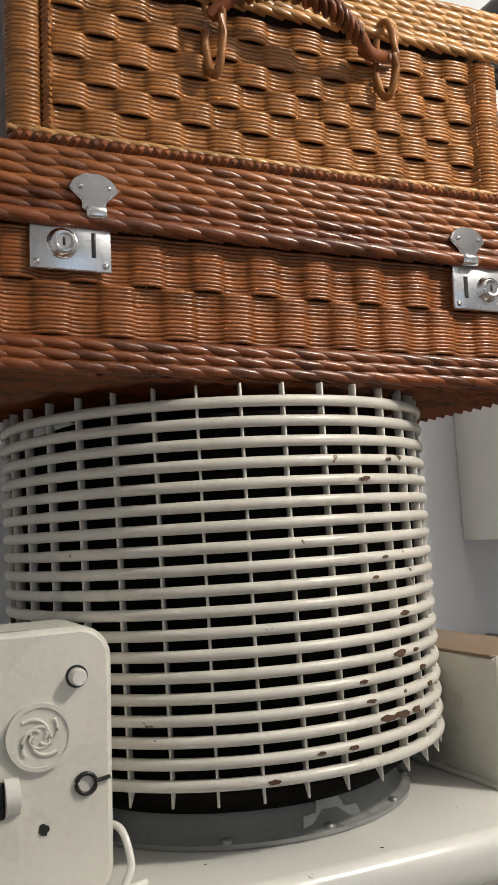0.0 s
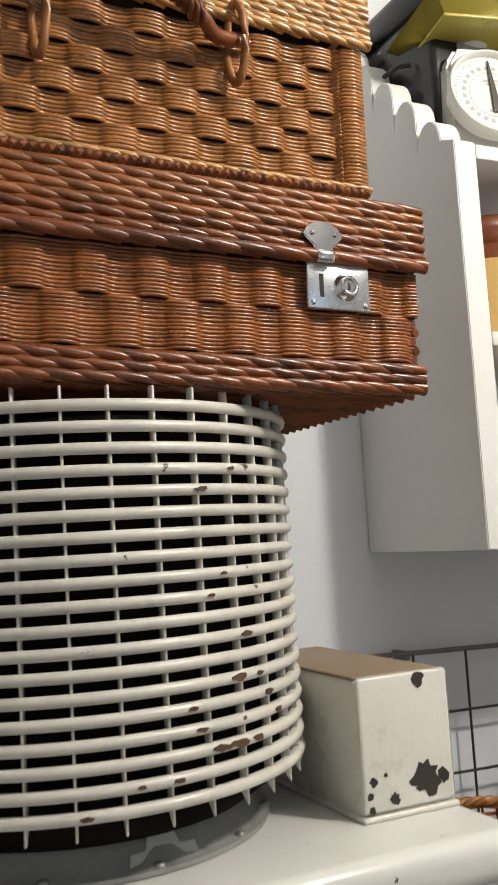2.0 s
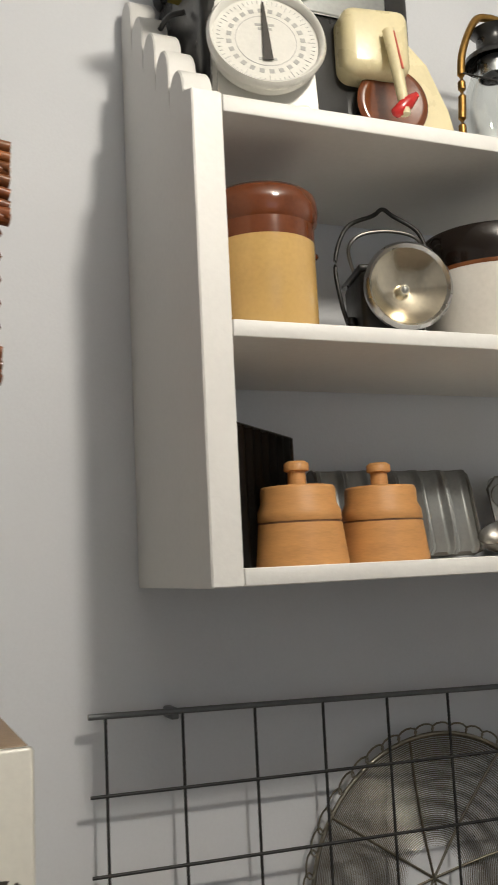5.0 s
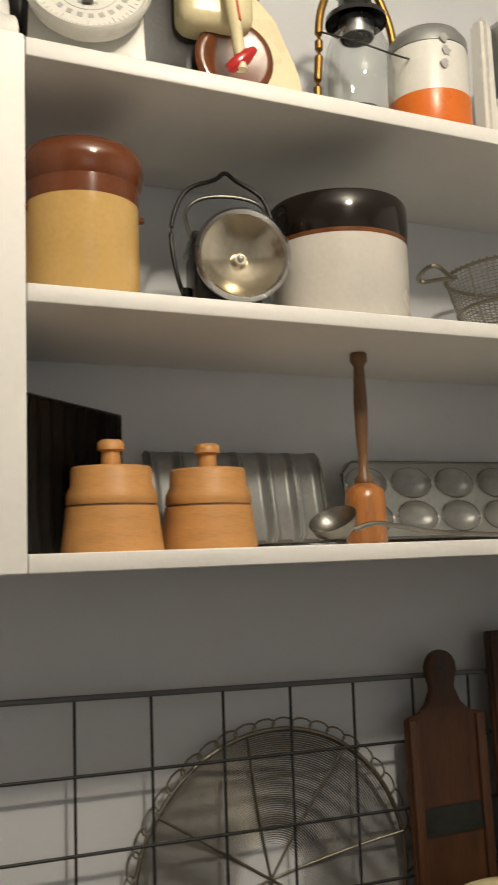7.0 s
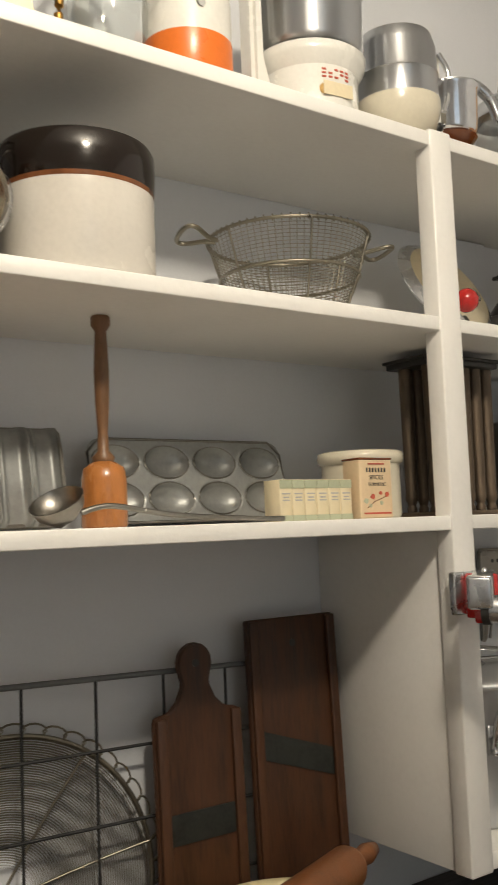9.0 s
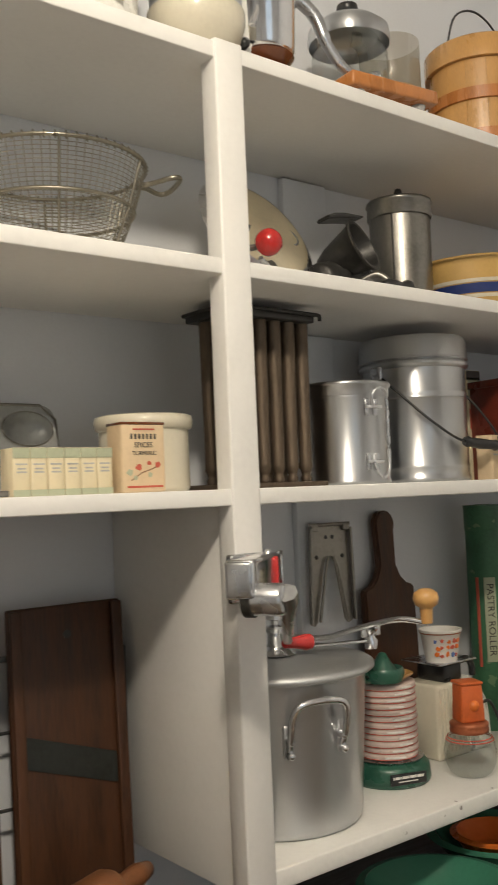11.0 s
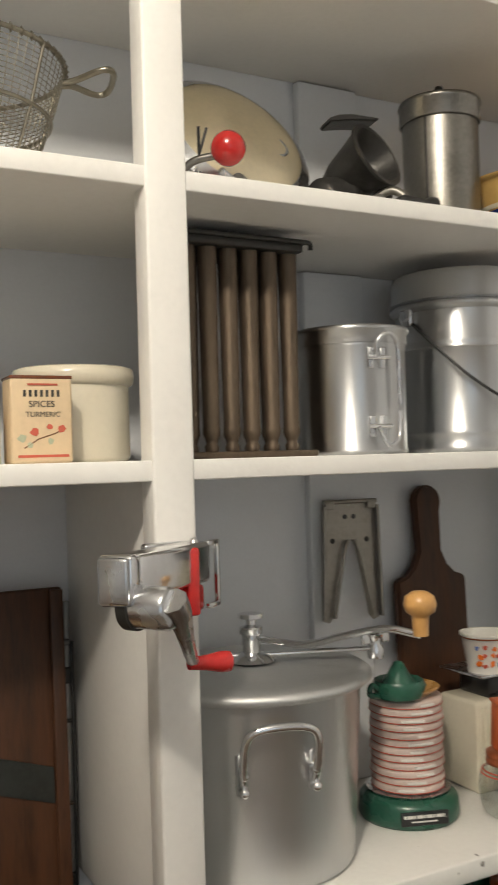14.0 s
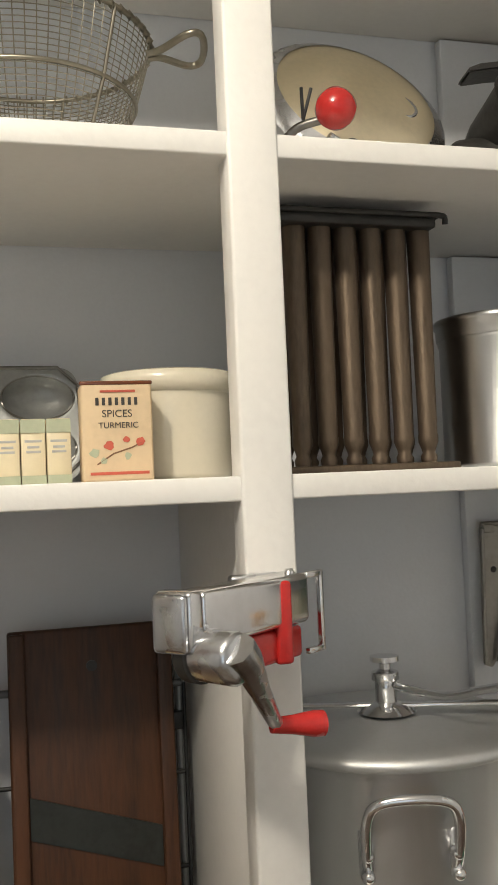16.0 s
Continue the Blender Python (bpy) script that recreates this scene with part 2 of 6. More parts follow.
def box(x0, x1, y0, y1, z0, z1, bevel=0.002, seg=2, bm=None):
    b = bmesh.new()
    bmesh.ops.create_cube(b, size=1)
    for v in b.verts:
        v.co = Vector(((x0 + x1) / 2 + v.co.x * (x1 - x0), (y0 + y1) / 2 + v.co.y * (y1 - y0), (z0 + z1) / 2 + v.co.z * (z1 - z0)))
    if bevel:
        bmesh.ops.bevel(b, geom=b.edges[:], offset=bevel, segments=seg, affect="EDGES", profile=0.5)
    return join(bm, b)


def join(bm, b):
    if bm is None:
        return b
    me = bpy.data.meshes.new("tmp")
    b.to_mesh(me)
    bm.from_mesh(me)
    bpy.data.meshes.remove(me)
    b.free()
    return bm


def moved(b, m):
    bmesh.ops.transform(b, matrix=m, verts=b.verts[:])
    return b


def lathe(profile, n=40, m=None, bm=None):
    """Turns (radius, height) pairs round z; a radius of 0 closes the end."""
    b = bmesh.new()
    rings = []
    for r, z in profile:
        if r <= 1e-6:
            rings.append([b.verts.new((0, 0, z))])
        else:
            rings.append([b.verts.new((r * math.cos(2 * math.pi * i / n), r * math.sin(2 * math.pi * i / n), z)) for i in range(n)])
    for p, q in zip(rings, rings[1:]):
        for i in range(n):
            j = (i + 1) % n
            if len(p) == 1 and len(q) == 1:
                continue
            if len(p) == 1:
                b.faces.new((p[0], q[j], q[i]))
            elif len(q) == 1:
                b.faces.new((p[i], p[j], q[0]))
            else:
                b.faces.new((p[i], p[j], q[j], q[i]))
    bmesh.ops.recalc_face_normals(b, faces=b.faces[:])
    if m is not None:
        moved(b, m)
    return join(bm, b)


def tube(points, r, n=8, bm=None, closed=False):
    """A round rod along points; r is one radius or one for each point."""
    b = bm if bm is not None else bmesh.new()
    pts = [Vector(p) for p in points]
    k = len(pts)
    up = Vector((0, 0, 1))
    rings = []
    for i, p in enumerate(pts):
        a, c = (pts[i - 1], pts[(i + 1) % k]) if closed else (pts[max(0, i - 1)], pts[min(k - 1, i + 1)])
        d = (c - a).normalized()
        side = d.cross(up)
        if side.length < 0.05:
            side = d.cross(Vector((1, 0, 0)))
        side.normalize()
        top = side.cross(d)
        rr = r[i] if isinstance(r, (list, tuple)) else r
        rings.append([b.verts.new(p + side * rr * math.cos(2 * math.pi * j / n) + top * rr * math.sin(2 * math.pi * j / n)) for j in range(n)])
    for i in range(k if closed else k - 1):
        p, q = rings[i], rings[(i + 1) % k]
        for j in range(n):
            b.faces.new((p[j], p[(j + 1) % n], q[(j + 1) % n], q[j]))
    if not closed:
        b.faces.new(rings[0][::-1])
        b.faces.new(rings[-1])
    return b


def smooth_path(points, steps=6):
    """A Catmull-Rom line through the points."""
    p = [Vector(q) for q in points]
    p = [2 * p[0] - p[1]] + p + [2 * p[-1] - p[-2]]
    out = []
    for i in range(1, len(p) - 2):
        for s in range(steps):
            t = s / steps
            out.append(0.5 * (2 * p[i] + (p[i + 1] - p[i - 1]) * t + (2 * p[i - 1] - 5 * p[i] + 4 * p[i + 1] - p[i + 2]) * t * t
                              + (3 * p[i] - p[i - 1] - 3 * p[i + 1] + p[i + 2]) * t ** 3))
    out.append(p[-2])
    return out


def ring(r, z=0, n=40, cx=0, cy=0):
    return [(cx + r * math.cos(2 * math.pi * i / n), cy + r * math.sin(2 * math.pi * i / n), z) for i in range(n)]


def prism(outline, y0, y1, bevel=0.001, bm=None):
    """An outline in x and z, drawn out along y."""
    b = bmesh.new()
    f = b.faces.new([b.verts.new((x, y0, z)) for x, z in outline])
    got = bmesh.ops.extrude_face_region(b, geom=[f])
    for v in got["geom"]:
        if isinstance(v, bmesh.types.BMVert):
            v.co.y = y1
    bmesh.ops.recalc_face_normals(b, faces=b.faces[:])
    if bevel:
        bmesh.ops.bevel(b, geom=[e for e in b.edges if e.calc_face_angle(0) > 0.5], offset=bevel, segments=2, affect="EDGES")
    return join(bm, b)


def lettering(text, size, material, parent, m, label=""):
    cu = bpy.data.curves.new("lettering", "FONT")
    cu.body, cu.size, cu.align_x, cu.align_y, cu.extrude = text, size, "CENTER", "CENTER", 0.0002
    tmp = new("lettering_source", cu)
    bpy.context.view_layer.update()
    me = bpy.data.meshes.new_from_object(tmp.evaluated_get(bpy.context.evaluated_depsgraph_get()))
    bpy.data.objects.remove(tmp)
    me.materials.clear()
    me.materials.append(material)
    ob = new("lettering", me)
    ob.parent = parent
    ob.matrix_basis = m
    return tagged(ob, label)


def blob(cx, cz, r, y, seed, n=18, rough=0.35, thick=0.0006, bm=None):
    """A thin ragged patch facing -y."""
    rnd = random.Random(seed)
    out = [(cx + r * (1 - rough * rnd.random()) * math.cos(2 * math.pi * i / n), cz + r * (1 - rough * rnd.random()) * math.sin(2 * math.pi * i / n)) for i in range(n)]
    return prism(out, y - thick, y + thick, 0, bm)


# ---- structure ----
WALL_Y, FRONT = 1.52, 1.21
S1, S2, S3, S4, TOP, FRIDGE = 2.142, 1.861, 1.57, 1.094, 0.93, 1.289

shell("floor", box(-1.3, 3.45, -2.3, 1.65, -0.1, 0, 0), FLOOR, "grey-brown boarded kitchen floor", "floor")
shell("ceiling", box(-1.3, 3.45, -2.3, 1.65, 2.8, 2.9, 0), CEIL, "plain white painted ceiling", "ceiling")
shell("wall_north", box(-1.3, 3.45, WALL_Y, 1.65, 0, 2.8, 0), WALL, "pale blue-white painted wall behind the shelves", "wall")
shell("wall_east", box(3.28, 3.45, -2.2, WALL_Y, 0, 2.8, 0), WALL, "pale white painted side wall", "wall")
shell("wall_west", box(-1.3, -1.2, -2.2, WALL_Y, 0, 2.8, 0), WALL, "plain white painted wall", "wall")
south = box(-1.2, 3.28, -2.3, -2.2, 0, 0.9, 0)
for q in ((-1.2, 3.28, 2.2, 2.8), (-1.2, 0.6, 0.9, 2.2), (2.0, 3.28, 0.9, 2.2)):
    box(q[0], q[1], -2.3, -2.2, q[2], q[3], 0, bm=south)
shell("wall_south", south, WALL, "white painted wall with a window", "wall")
shell("wall_batten", box(2.58, 2.682, 1.505, WALL_Y - 0.0005, S2 + 0.001, S1 - 0.024, 0.001), WALL, "narrow white painted wall batten", "batten")
shell("wall_batten", box(2.58, 2.682, 1.505, WALL_Y - 0.0005, S3 + 0.001, S2 - 0.022, 0.001), WALL, "narrow white painted wall batten", "batten")
shell("wall_batten", box(2.58, 2.682, 1.505, WALL_Y - 0.0005, S4 + 0.001, S3 - 0.022, 0.001), WALL, "narrow white painted wall batten", "batten")


def ceiling_lamp():
    t = thing("ceiling_lamp", (1.48, 0.12, 2.8), "small brass ceiling lamp holder on a white plate", "lamp")
    part("ceiling_plate", lathe([(0, 0), (0.09, 0), (0.09, -0.02), (0.05, -0.03), (0, -0.03)], 24), WHITEPAINT, t)
    part("bulb_holder", lathe([(0.03, -0.03), (0.03, -0.07), (0, -0.07)], 16), BRASS, t)


ceiling_lamp()


w = tagged(thing("window_1", (1.3, -2.25, 0.9), "white wooden sash window in the rear wall", "window"), kind="structure")
for q in ((-0.7, -0.64, 0, 1.3), (0.64, 0.7, 0, 1.3), (-0.64, 0.64, 0, 0.06), (-0.64, 0.64, 1.24, 1.3), (-0.64, 0.64, 0.63, 0.67)):
    part("window_frame", box(q[0], q[1], -0.03, 0.03, q[2], q[3], 0.003), SHELF_PAINT, w)
for z0, z1 in ((0.06, 0.63), (0.67, 1.24)):
    part("pane", box(-0.64, 0.64, -0.002, 0.002, z0, z1, 0), GLASS, w)


def wall_shelf():
    t = thing("wall_shelf", (0, 0, 0), "long white painted wooden wall shelf with a scalloped end", "shelf")
    B = WALL_Y - 0.001
    # end board with a scalloped crest that climbs towards the wall
    pts = [(FRONT, 1.549), (FRONT, S1 + 0.002)]
    n = 5
    for k in range(n):
        y0, y1 = FRONT + 0.03 + k * (B - FRONT - 0.03) / n, FRONT + 0.03 + (k + 1) * (B - FRONT - 0.03) / n
        z0 = S1 + 0.002 + k * 0.058
        for i in range(9):
            a = math.pi * (1 - i / 8)
            pts.append(((y0 + y1) / 2 + (y1 - y0) / 2 * math.cos(a) * 0.995, z0 + 0.012 + 0.034 * math.sin(a) + 0.012 * i / 8))
    pts += [(B, 1.549)]
    bm = prism(pts, -0.039, 0, 0.0015)
    moved(bm, Matrix(((0, -1, 0, 1.1995), (1, 0, 0, 0), (0, 0, 1, 0), (0, 0, 0, 1))))
    part("end_board", bm, SHELF_PAINT, t, "white end board with scalloped top")
    for z, th, x1 in ((S1, 0.022, 3.279), (S2, 0.021, 3.279), (S3, 0.021, 3.279)):
        part("shelf_board", box(1.2395, x1, FRONT, B, z - th, z, 0.0018), SHELF_PAINT, t)
    bm = box(2.252, 3.279, FRONT, B, S4 - 0.026, S4, 0.0025)
    part("shelf_board", bm, SHELF_WORN, t, "lowest shelf board with worn, scratched white paint")
    part("post", box(2.2145, 2.2595, FRONT - 0.003, FRONT + 0.03, 1.066, S1 + 0.004, 0.003), SHELF_PAINT, t)
    part("divider_board", box(2.222, 2.25, FRONT + 0.031, B, 1.066, S3 - 0.022, 0.001), SHELF_PAINT, t)


wall_shelf()


def worktop():
    t = thing("base_cabinet", (1.0, 0, 0), "dark wooden base cabinet with a worktop under the shelves", "cabinet")
    part("worktop", box(0.03, 2.279, 0.93, 1.519, TOP - 0.035, TOP, 0.004), DARKWOOD, t)
    part("body", box(0.05, 2.275, 0.96, 1.515, 0, TOP - 0.036, 0.002), DARKWOOD, t)
    for i in range(4):
        x = 0.06 + i * 0.555
        d = part("door", box(x, x + 0.54, 0.94, 0.959, 0.1, TOP - 0.06, 0.003), DARKWOOD, t)
        part("knob", lathe([(0, 0), (0.012, 0), (0.008, 0.012), (0.016, 0.02), (0, 0.028)], 14, pose(x + 0.5, 0.94, 0.6, 90)), BRASS, d)


worktop()

# ---- refrigerator and what stands on it ----


def refrigerator():
    t = thing("refrigerator", (0.612, 1.21, 0), "old white enamelled refrigerator with a louvred coil drum on top", "refrigerator")
    bm = box(-0.37, 0.37, -0.27, 0.3, 0.16, FRIDGE - 0.03, 0.02, 4)
    part("cabinet", bm, ENAMEL, t)
    part("top", box(-0.375, 0.375, -0.288, 0.302, FRIDGE - 0.05, FRIDGE, 0.018, 5), ENAMEL, t, "white enamelled top with small chips")
    d = part("door", box(-0.34, 0.34, -0.3, -0.272, 0.22, FRIDGE - 0.08, 0.012, 3), ENAMEL, t)
    part("door_handle", box(0.26, 0.3, -0.33, -0.3, 0.75, 0.9, 0.006), CHROME, d)
    for x in (-0.32, 0.32):
        for y in (-0.23, 0.25):
            part("leg", lathe([(0, 0), (0.018, 0), (0.022, 0.16), (0, 0.16)], 12, pose(x, y, 0)), ENAMEL, t)
    # coil drum
    z0, z1, R, n = 1.3605, 1.713, 0.2455, 19
    for i in range(n):
        z = z0 + (z1 - z0) * i / (n - 1)
        prof = [(R - 0.007, -0.0048), (R - 0.001, -0.0055), (R + 0.0022, -0.004), (R + 0.0035, 0), (R + 0.0022, 0.004), (R - 0.001, 0.0055), (R - 0.007, 0.0048), (R - 0.007, -0.0048)]
        part("ring", lathe(prof, 96, pose(0, 0, z)), GRILLE, t)
    for k in range(36):
        a = 10 * k + 4.9
        fin = box(R - 0.011, R - 0.001, -0.0013, 0.0013, z0 - 0.02, z1 + 0.018, 0.0008, 1)
        for v in fin.verts:
            if v.co.z < z0 - 0.01 and v.co.x < R - 0.006:
                v.co.z += 0.012
        part("fin", moved(fin, pose(0, 0, 0, 0, 0, a)), GRILLE, t)
    # Added drum; its black stands for the shade behind rings and fins.
    part("shade_drum", lathe([(0, 1.30), (0.19, 1.32), (0.2335, 1.35), (0.2335, 1.7), (0.19, 1.715), (0, 1.71)], 40), DEPTH_SHADE, t)
    base = lathe([(0.14, FRIDGE), (0.205, FRIDGE + 0.001), (0.206, FRIDGE + 0.006), (0.196, FRIDGE + 0.009), (0.188, FRIDGE + 0.024), (0.17, FRIDGE + 0.04), (0.14, FRIDGE + 0.044)], 64)
    part("base_dish", base, DISHGREY, t, "dull grey metal base dish")
    clip = prism([(-0.036, 0), (0.036, 0), (0.034, 0.01), (0.018, 0.012), (0.012, 0.028), (-0.012, 0.028), (-0.018, 0.012), (-0.034, 0.01)], -0.002, 0.002, 0.0008)
    part("bracket", moved(clip, pose(0.028, -0.19, FRIDGE + 0.009, -22, 0, 8)), GREYMETAL, t)
    for k in range(12):
        a = 2 * math.pi * k / 12 + 0.1
        part("bolt", lathe([(0.006, 0), (0.006, 0.003), (0.003, 0.005), (0, 0.005)], 8, pose(0.2 * math.cos(a), 0.2 * math.sin(a), FRIDGE + 0.006)), GREYMETAL, t)
    # larger bare patches on the drum
    for ang, z, w, h in ((-67, 1.468, 0.024, 0.009), (-64, 1.488, 0.018, 0.007), (-68, 1.395, 0.028, 0.009), (-73, 1.393, 0.024, 0.008), (-62, 1.4, 0.02, 0.008), (-75, 1.625, 0.018, 0.006), (-78, 1.41, 0.014, 0.005), (-84, 1.38, 0.014, 0.005), (-57, 1.43, 0.016, 0.007), (-80, 1.43, 0.012, 0.005), (-60, 1.45, 0.012, 0.005), (-74, 1.53, 0.01, 0.004), (-70, 1.56, 0.009, 0.004), (-66, 1.66, 0.012, 0.004), (-92, 1.376, 0.01, 0.004), (-103, 1.37, 0.014, 0.006), (-53, 1.41, 0.014, 0.006)):
        k = round((z - z0) / (z1 - z0) * (n - 1))
        zz = z0 + (z1 - z0) * k / (n - 1)
        rnd = random.Random(int(z * 1000 + ang))
        out = []
        for i in range(14):
            f = 1 - 0.45 * rnd.random()
            out.append((w / 2 * f * math.cos(2 * math.pi * i / 14), h / 2 * f * math.sin(2 * math.pi * i / 14)))
        p = prism(out, -0.0012, 0.0004, 0)
        part("rust_patch", moved(p, pose(0, 0, zz, 0, 0, ang + 90) @ pose(0, -(R + 0.0035), 0)), RUST, t, "bare rusty patch")


refrigerator()


def control_box():
    t = thing("control_box", (0.335, 1.03, FRIDGE), "cream enamelled control box with a round embossed badge on the refrigerator", "control box")
    o = []
    for cx, cz, a0 in ((0.05, 0.2, 0), (-0.087, 0.2, 90), (-0.087, 0.024, 180), (0.05, 0.024, 270)):
        rr = 0.028 if cz > 0.1 else 0.022
        o += [(cx + rr * math.cos(math.radians(a0 + 15 * k)), cz + rr * math.sin(math.radians(a0 + 15 * k))) for k in range(7)]
    b = prism(o, -0.05, 0.05, 0)
    bmesh.ops.bevel(b, geom=[e for e in b.edges if e.calc_face_angle(0) > 1.2], offset=0.005, segments=3, affect="EDGES")
    part("case", b, CREAMBOX, t)
    badge = lathe([(0.0, 0.0035), (0.024, 0.0035), (0.0245, 0.005), (0.028, 0.005), (0.0285, 0), (0, 0)], 40, pose(0.012, -0.0495, 0.14, 90))
    for k in range(4):
        a = k * math.pi / 2
        sw = [(0.012 + (0.004 + 0.015 * i / 12) * math.cos(a + i * 0.2), -0.0535, 0.14 + (0.004 + 0.015 * i / 12) * math.sin(a + i * 0.2)) for i in range(13)]
        tube(sw, 0.0018, 6, badge)
    tube([(0.012 + 0.009 * math.cos(i * 0.35), -0.0535, 0.14 + 0.009 * math.sin(i * 0.35)) for i in range(18)], 0.0016, 6, badge, True)
    part("badge", badge, CREAMBOX, t, "embossed round badge")
    # Flat black ring draws the shadow round the button.
    part("button_shadow_ring", lathe([(0.0075, 0.0006), (0.0098, 0.0006), (0.0098, 0), (0.0075, 0)], 20, pose(0.046, -0.05, 0.186, 90)), BLACKPAINT, t)
    part("button", lathe([(0, 0.012), (0.006, 0.012), (0.0075, 0.008), (0.0075, 0), (0, 0)], 18, pose(0.046, -0.05, 0.186, 90)), WHITEPAINT, t)
    part("keyhole_ring", tube([(0.05 + 0.0085 * math.cos(i * 0.4), -0.052, 0.096 + 0.0085 * math.sin(i * 0.4)) for i in range(16)], 0.002, 6, None, True), BLACKPAINT, t)
    part("lever", tube([(0.058, -0.052, 0.097), (0.071, -0.052, 0.099)], 0.0018, 6), BLACKPAINT, t)
    part("dial_window", box(-0.04, -0.018, -0.0515, -0.0495, 0.078, 0.108, 0.002), BLACKPAINT, t)
    part("dial", lathe([(0, -0.006), (0.016, -0.006), (0.016, 0.006), (0, 0.006)], 24, pose(-0.012, -0.045, 0.095, 0, 90)), WHITEPAINT, t)
    part("hole", blob(0.013, 0.064, 0.0055, -0.0503, 4), BLACKPAINT, t)
    part("cord", tube(smooth_path([(0.075, -0.01, 0.05), (0.085, -0.03, 0.045), (0.088, -0.045, 0.02), (0.08, -0.05, 0.004), (0.09, -0.05, 0.003), (0.1, -0.045, 0.003)]), 0.0035, 8), WHITEPAINT, t)


control_box()


def metal_box():
    t = thing("metal_box", (0.914, 1.15, FRIDGE), "chipped cream metal box with a bare brown top on the refrigerator", "box")
    part("body", box(-0.055, 0.055, -0.125, 0.15, 0.001, 0.143, 0.006, 3), CREAMBOX, t)
    top = box(-0.0545, 0.0545, -0.118, 0.149, 0.1415, 0.146, 0.002, 2)
    part("top", top, BOXTOP, t, "bare brown top with chipped edges")
    part("front_plate", box(-0.057, 0.057, -0.131, -0.1255, 0.008, 0.146, 0.004, 3), CREAMBOX, t)
    p = blob(0.02, 0.034, 0.022, -0.1312, 5, 26, 0.5)
    for i, (x, z, r) in enumerate(((-0.02, 0.02, 0.008), (-0.045, 0.04, 0.006), (-0.05, 0.026, 0.005), (-0.048, 0.012, 0.005), (0.018, 0.138, 0.011), (0.042, 0.035, 0.01), (-0.03, 0.045, 0.003))):
        blob(x, z, r, -0.1312, 20 + i, 16, 0.5, bm=p)
    tagged(part("bare_patch", p, BLACKCHIP, t, "dark bare patches where enamel broke off"), kind="stuff")
    part("base_lip", box(-0.06, 0.06, -0.134, 0.152, 0.0, 0.006, 0.002), CREAMBOX, t)


metal_box()


def weave_rows(x0, x1, z0, z1, y, rows, r, pitch, amp, group, bm, seed=0, shift=0.0):
    """Thin rods side by side, going in and out past hidden stakes; every `group` rods swap sides."""
    rnd = random.Random(seed)
    dz = (z1 - z0) / rows
    for k in range(rows):
        z = z0 + (k + 0.5) * dz
        ph = math.pi * ((k // group) % 2) + shift
        n = max(8, int((x1 - x0) / pitch * 12))
        j = rnd.uniform(-0.0003, 0.0003)
        pts = []
        for i in range(n + 1):
            x = x0 + (x1 - x0) * i / n
            s = math.cos(math.pi * x / pitch + ph)
            s = math.copysign(abs(s) ** 0.5, s)
            within = (k % group + 0.5) / group - 0.5
            pts.append((x, y - amp * s, z + j + 0.0008 * s * within * -2 + rnd.uniform(-0.0002, 0.0002)))
        tube(pts, r, 6, bm)


def rope_row(x0, x1, z, y, h, length, r, bm, seed=0, lean=1):
    """A row of thick slanting strands laid over one another like rope."""
    rnd = random.Random(seed)
    step = length * 0.36
    x = x0 - length * 0.5
    while x < x1 - length * 0.3:
        a, b = max(x0, x), min(x1, x + length)
        if b - a > 0.012:
            pts, rad = [], []
            for i in range(9):
                u = i / 8
                uu = (a + (b - a) * u - x) / length
                bulge = math.sin(math.pi * max(0, min(1, uu)))
                pts.append((a + (b - a) * u, y - 0.0055 * bulge + 0.003, z + lean * h * (0.5 - uu) + rnd.uniform(-0.0004, 0.0004)))
                rad.append(r * (0.62 + 0.42 * bulge))
            tube(pts, rad, 8, bm)
        x += step * rnd.uniform(0.92, 1.08)


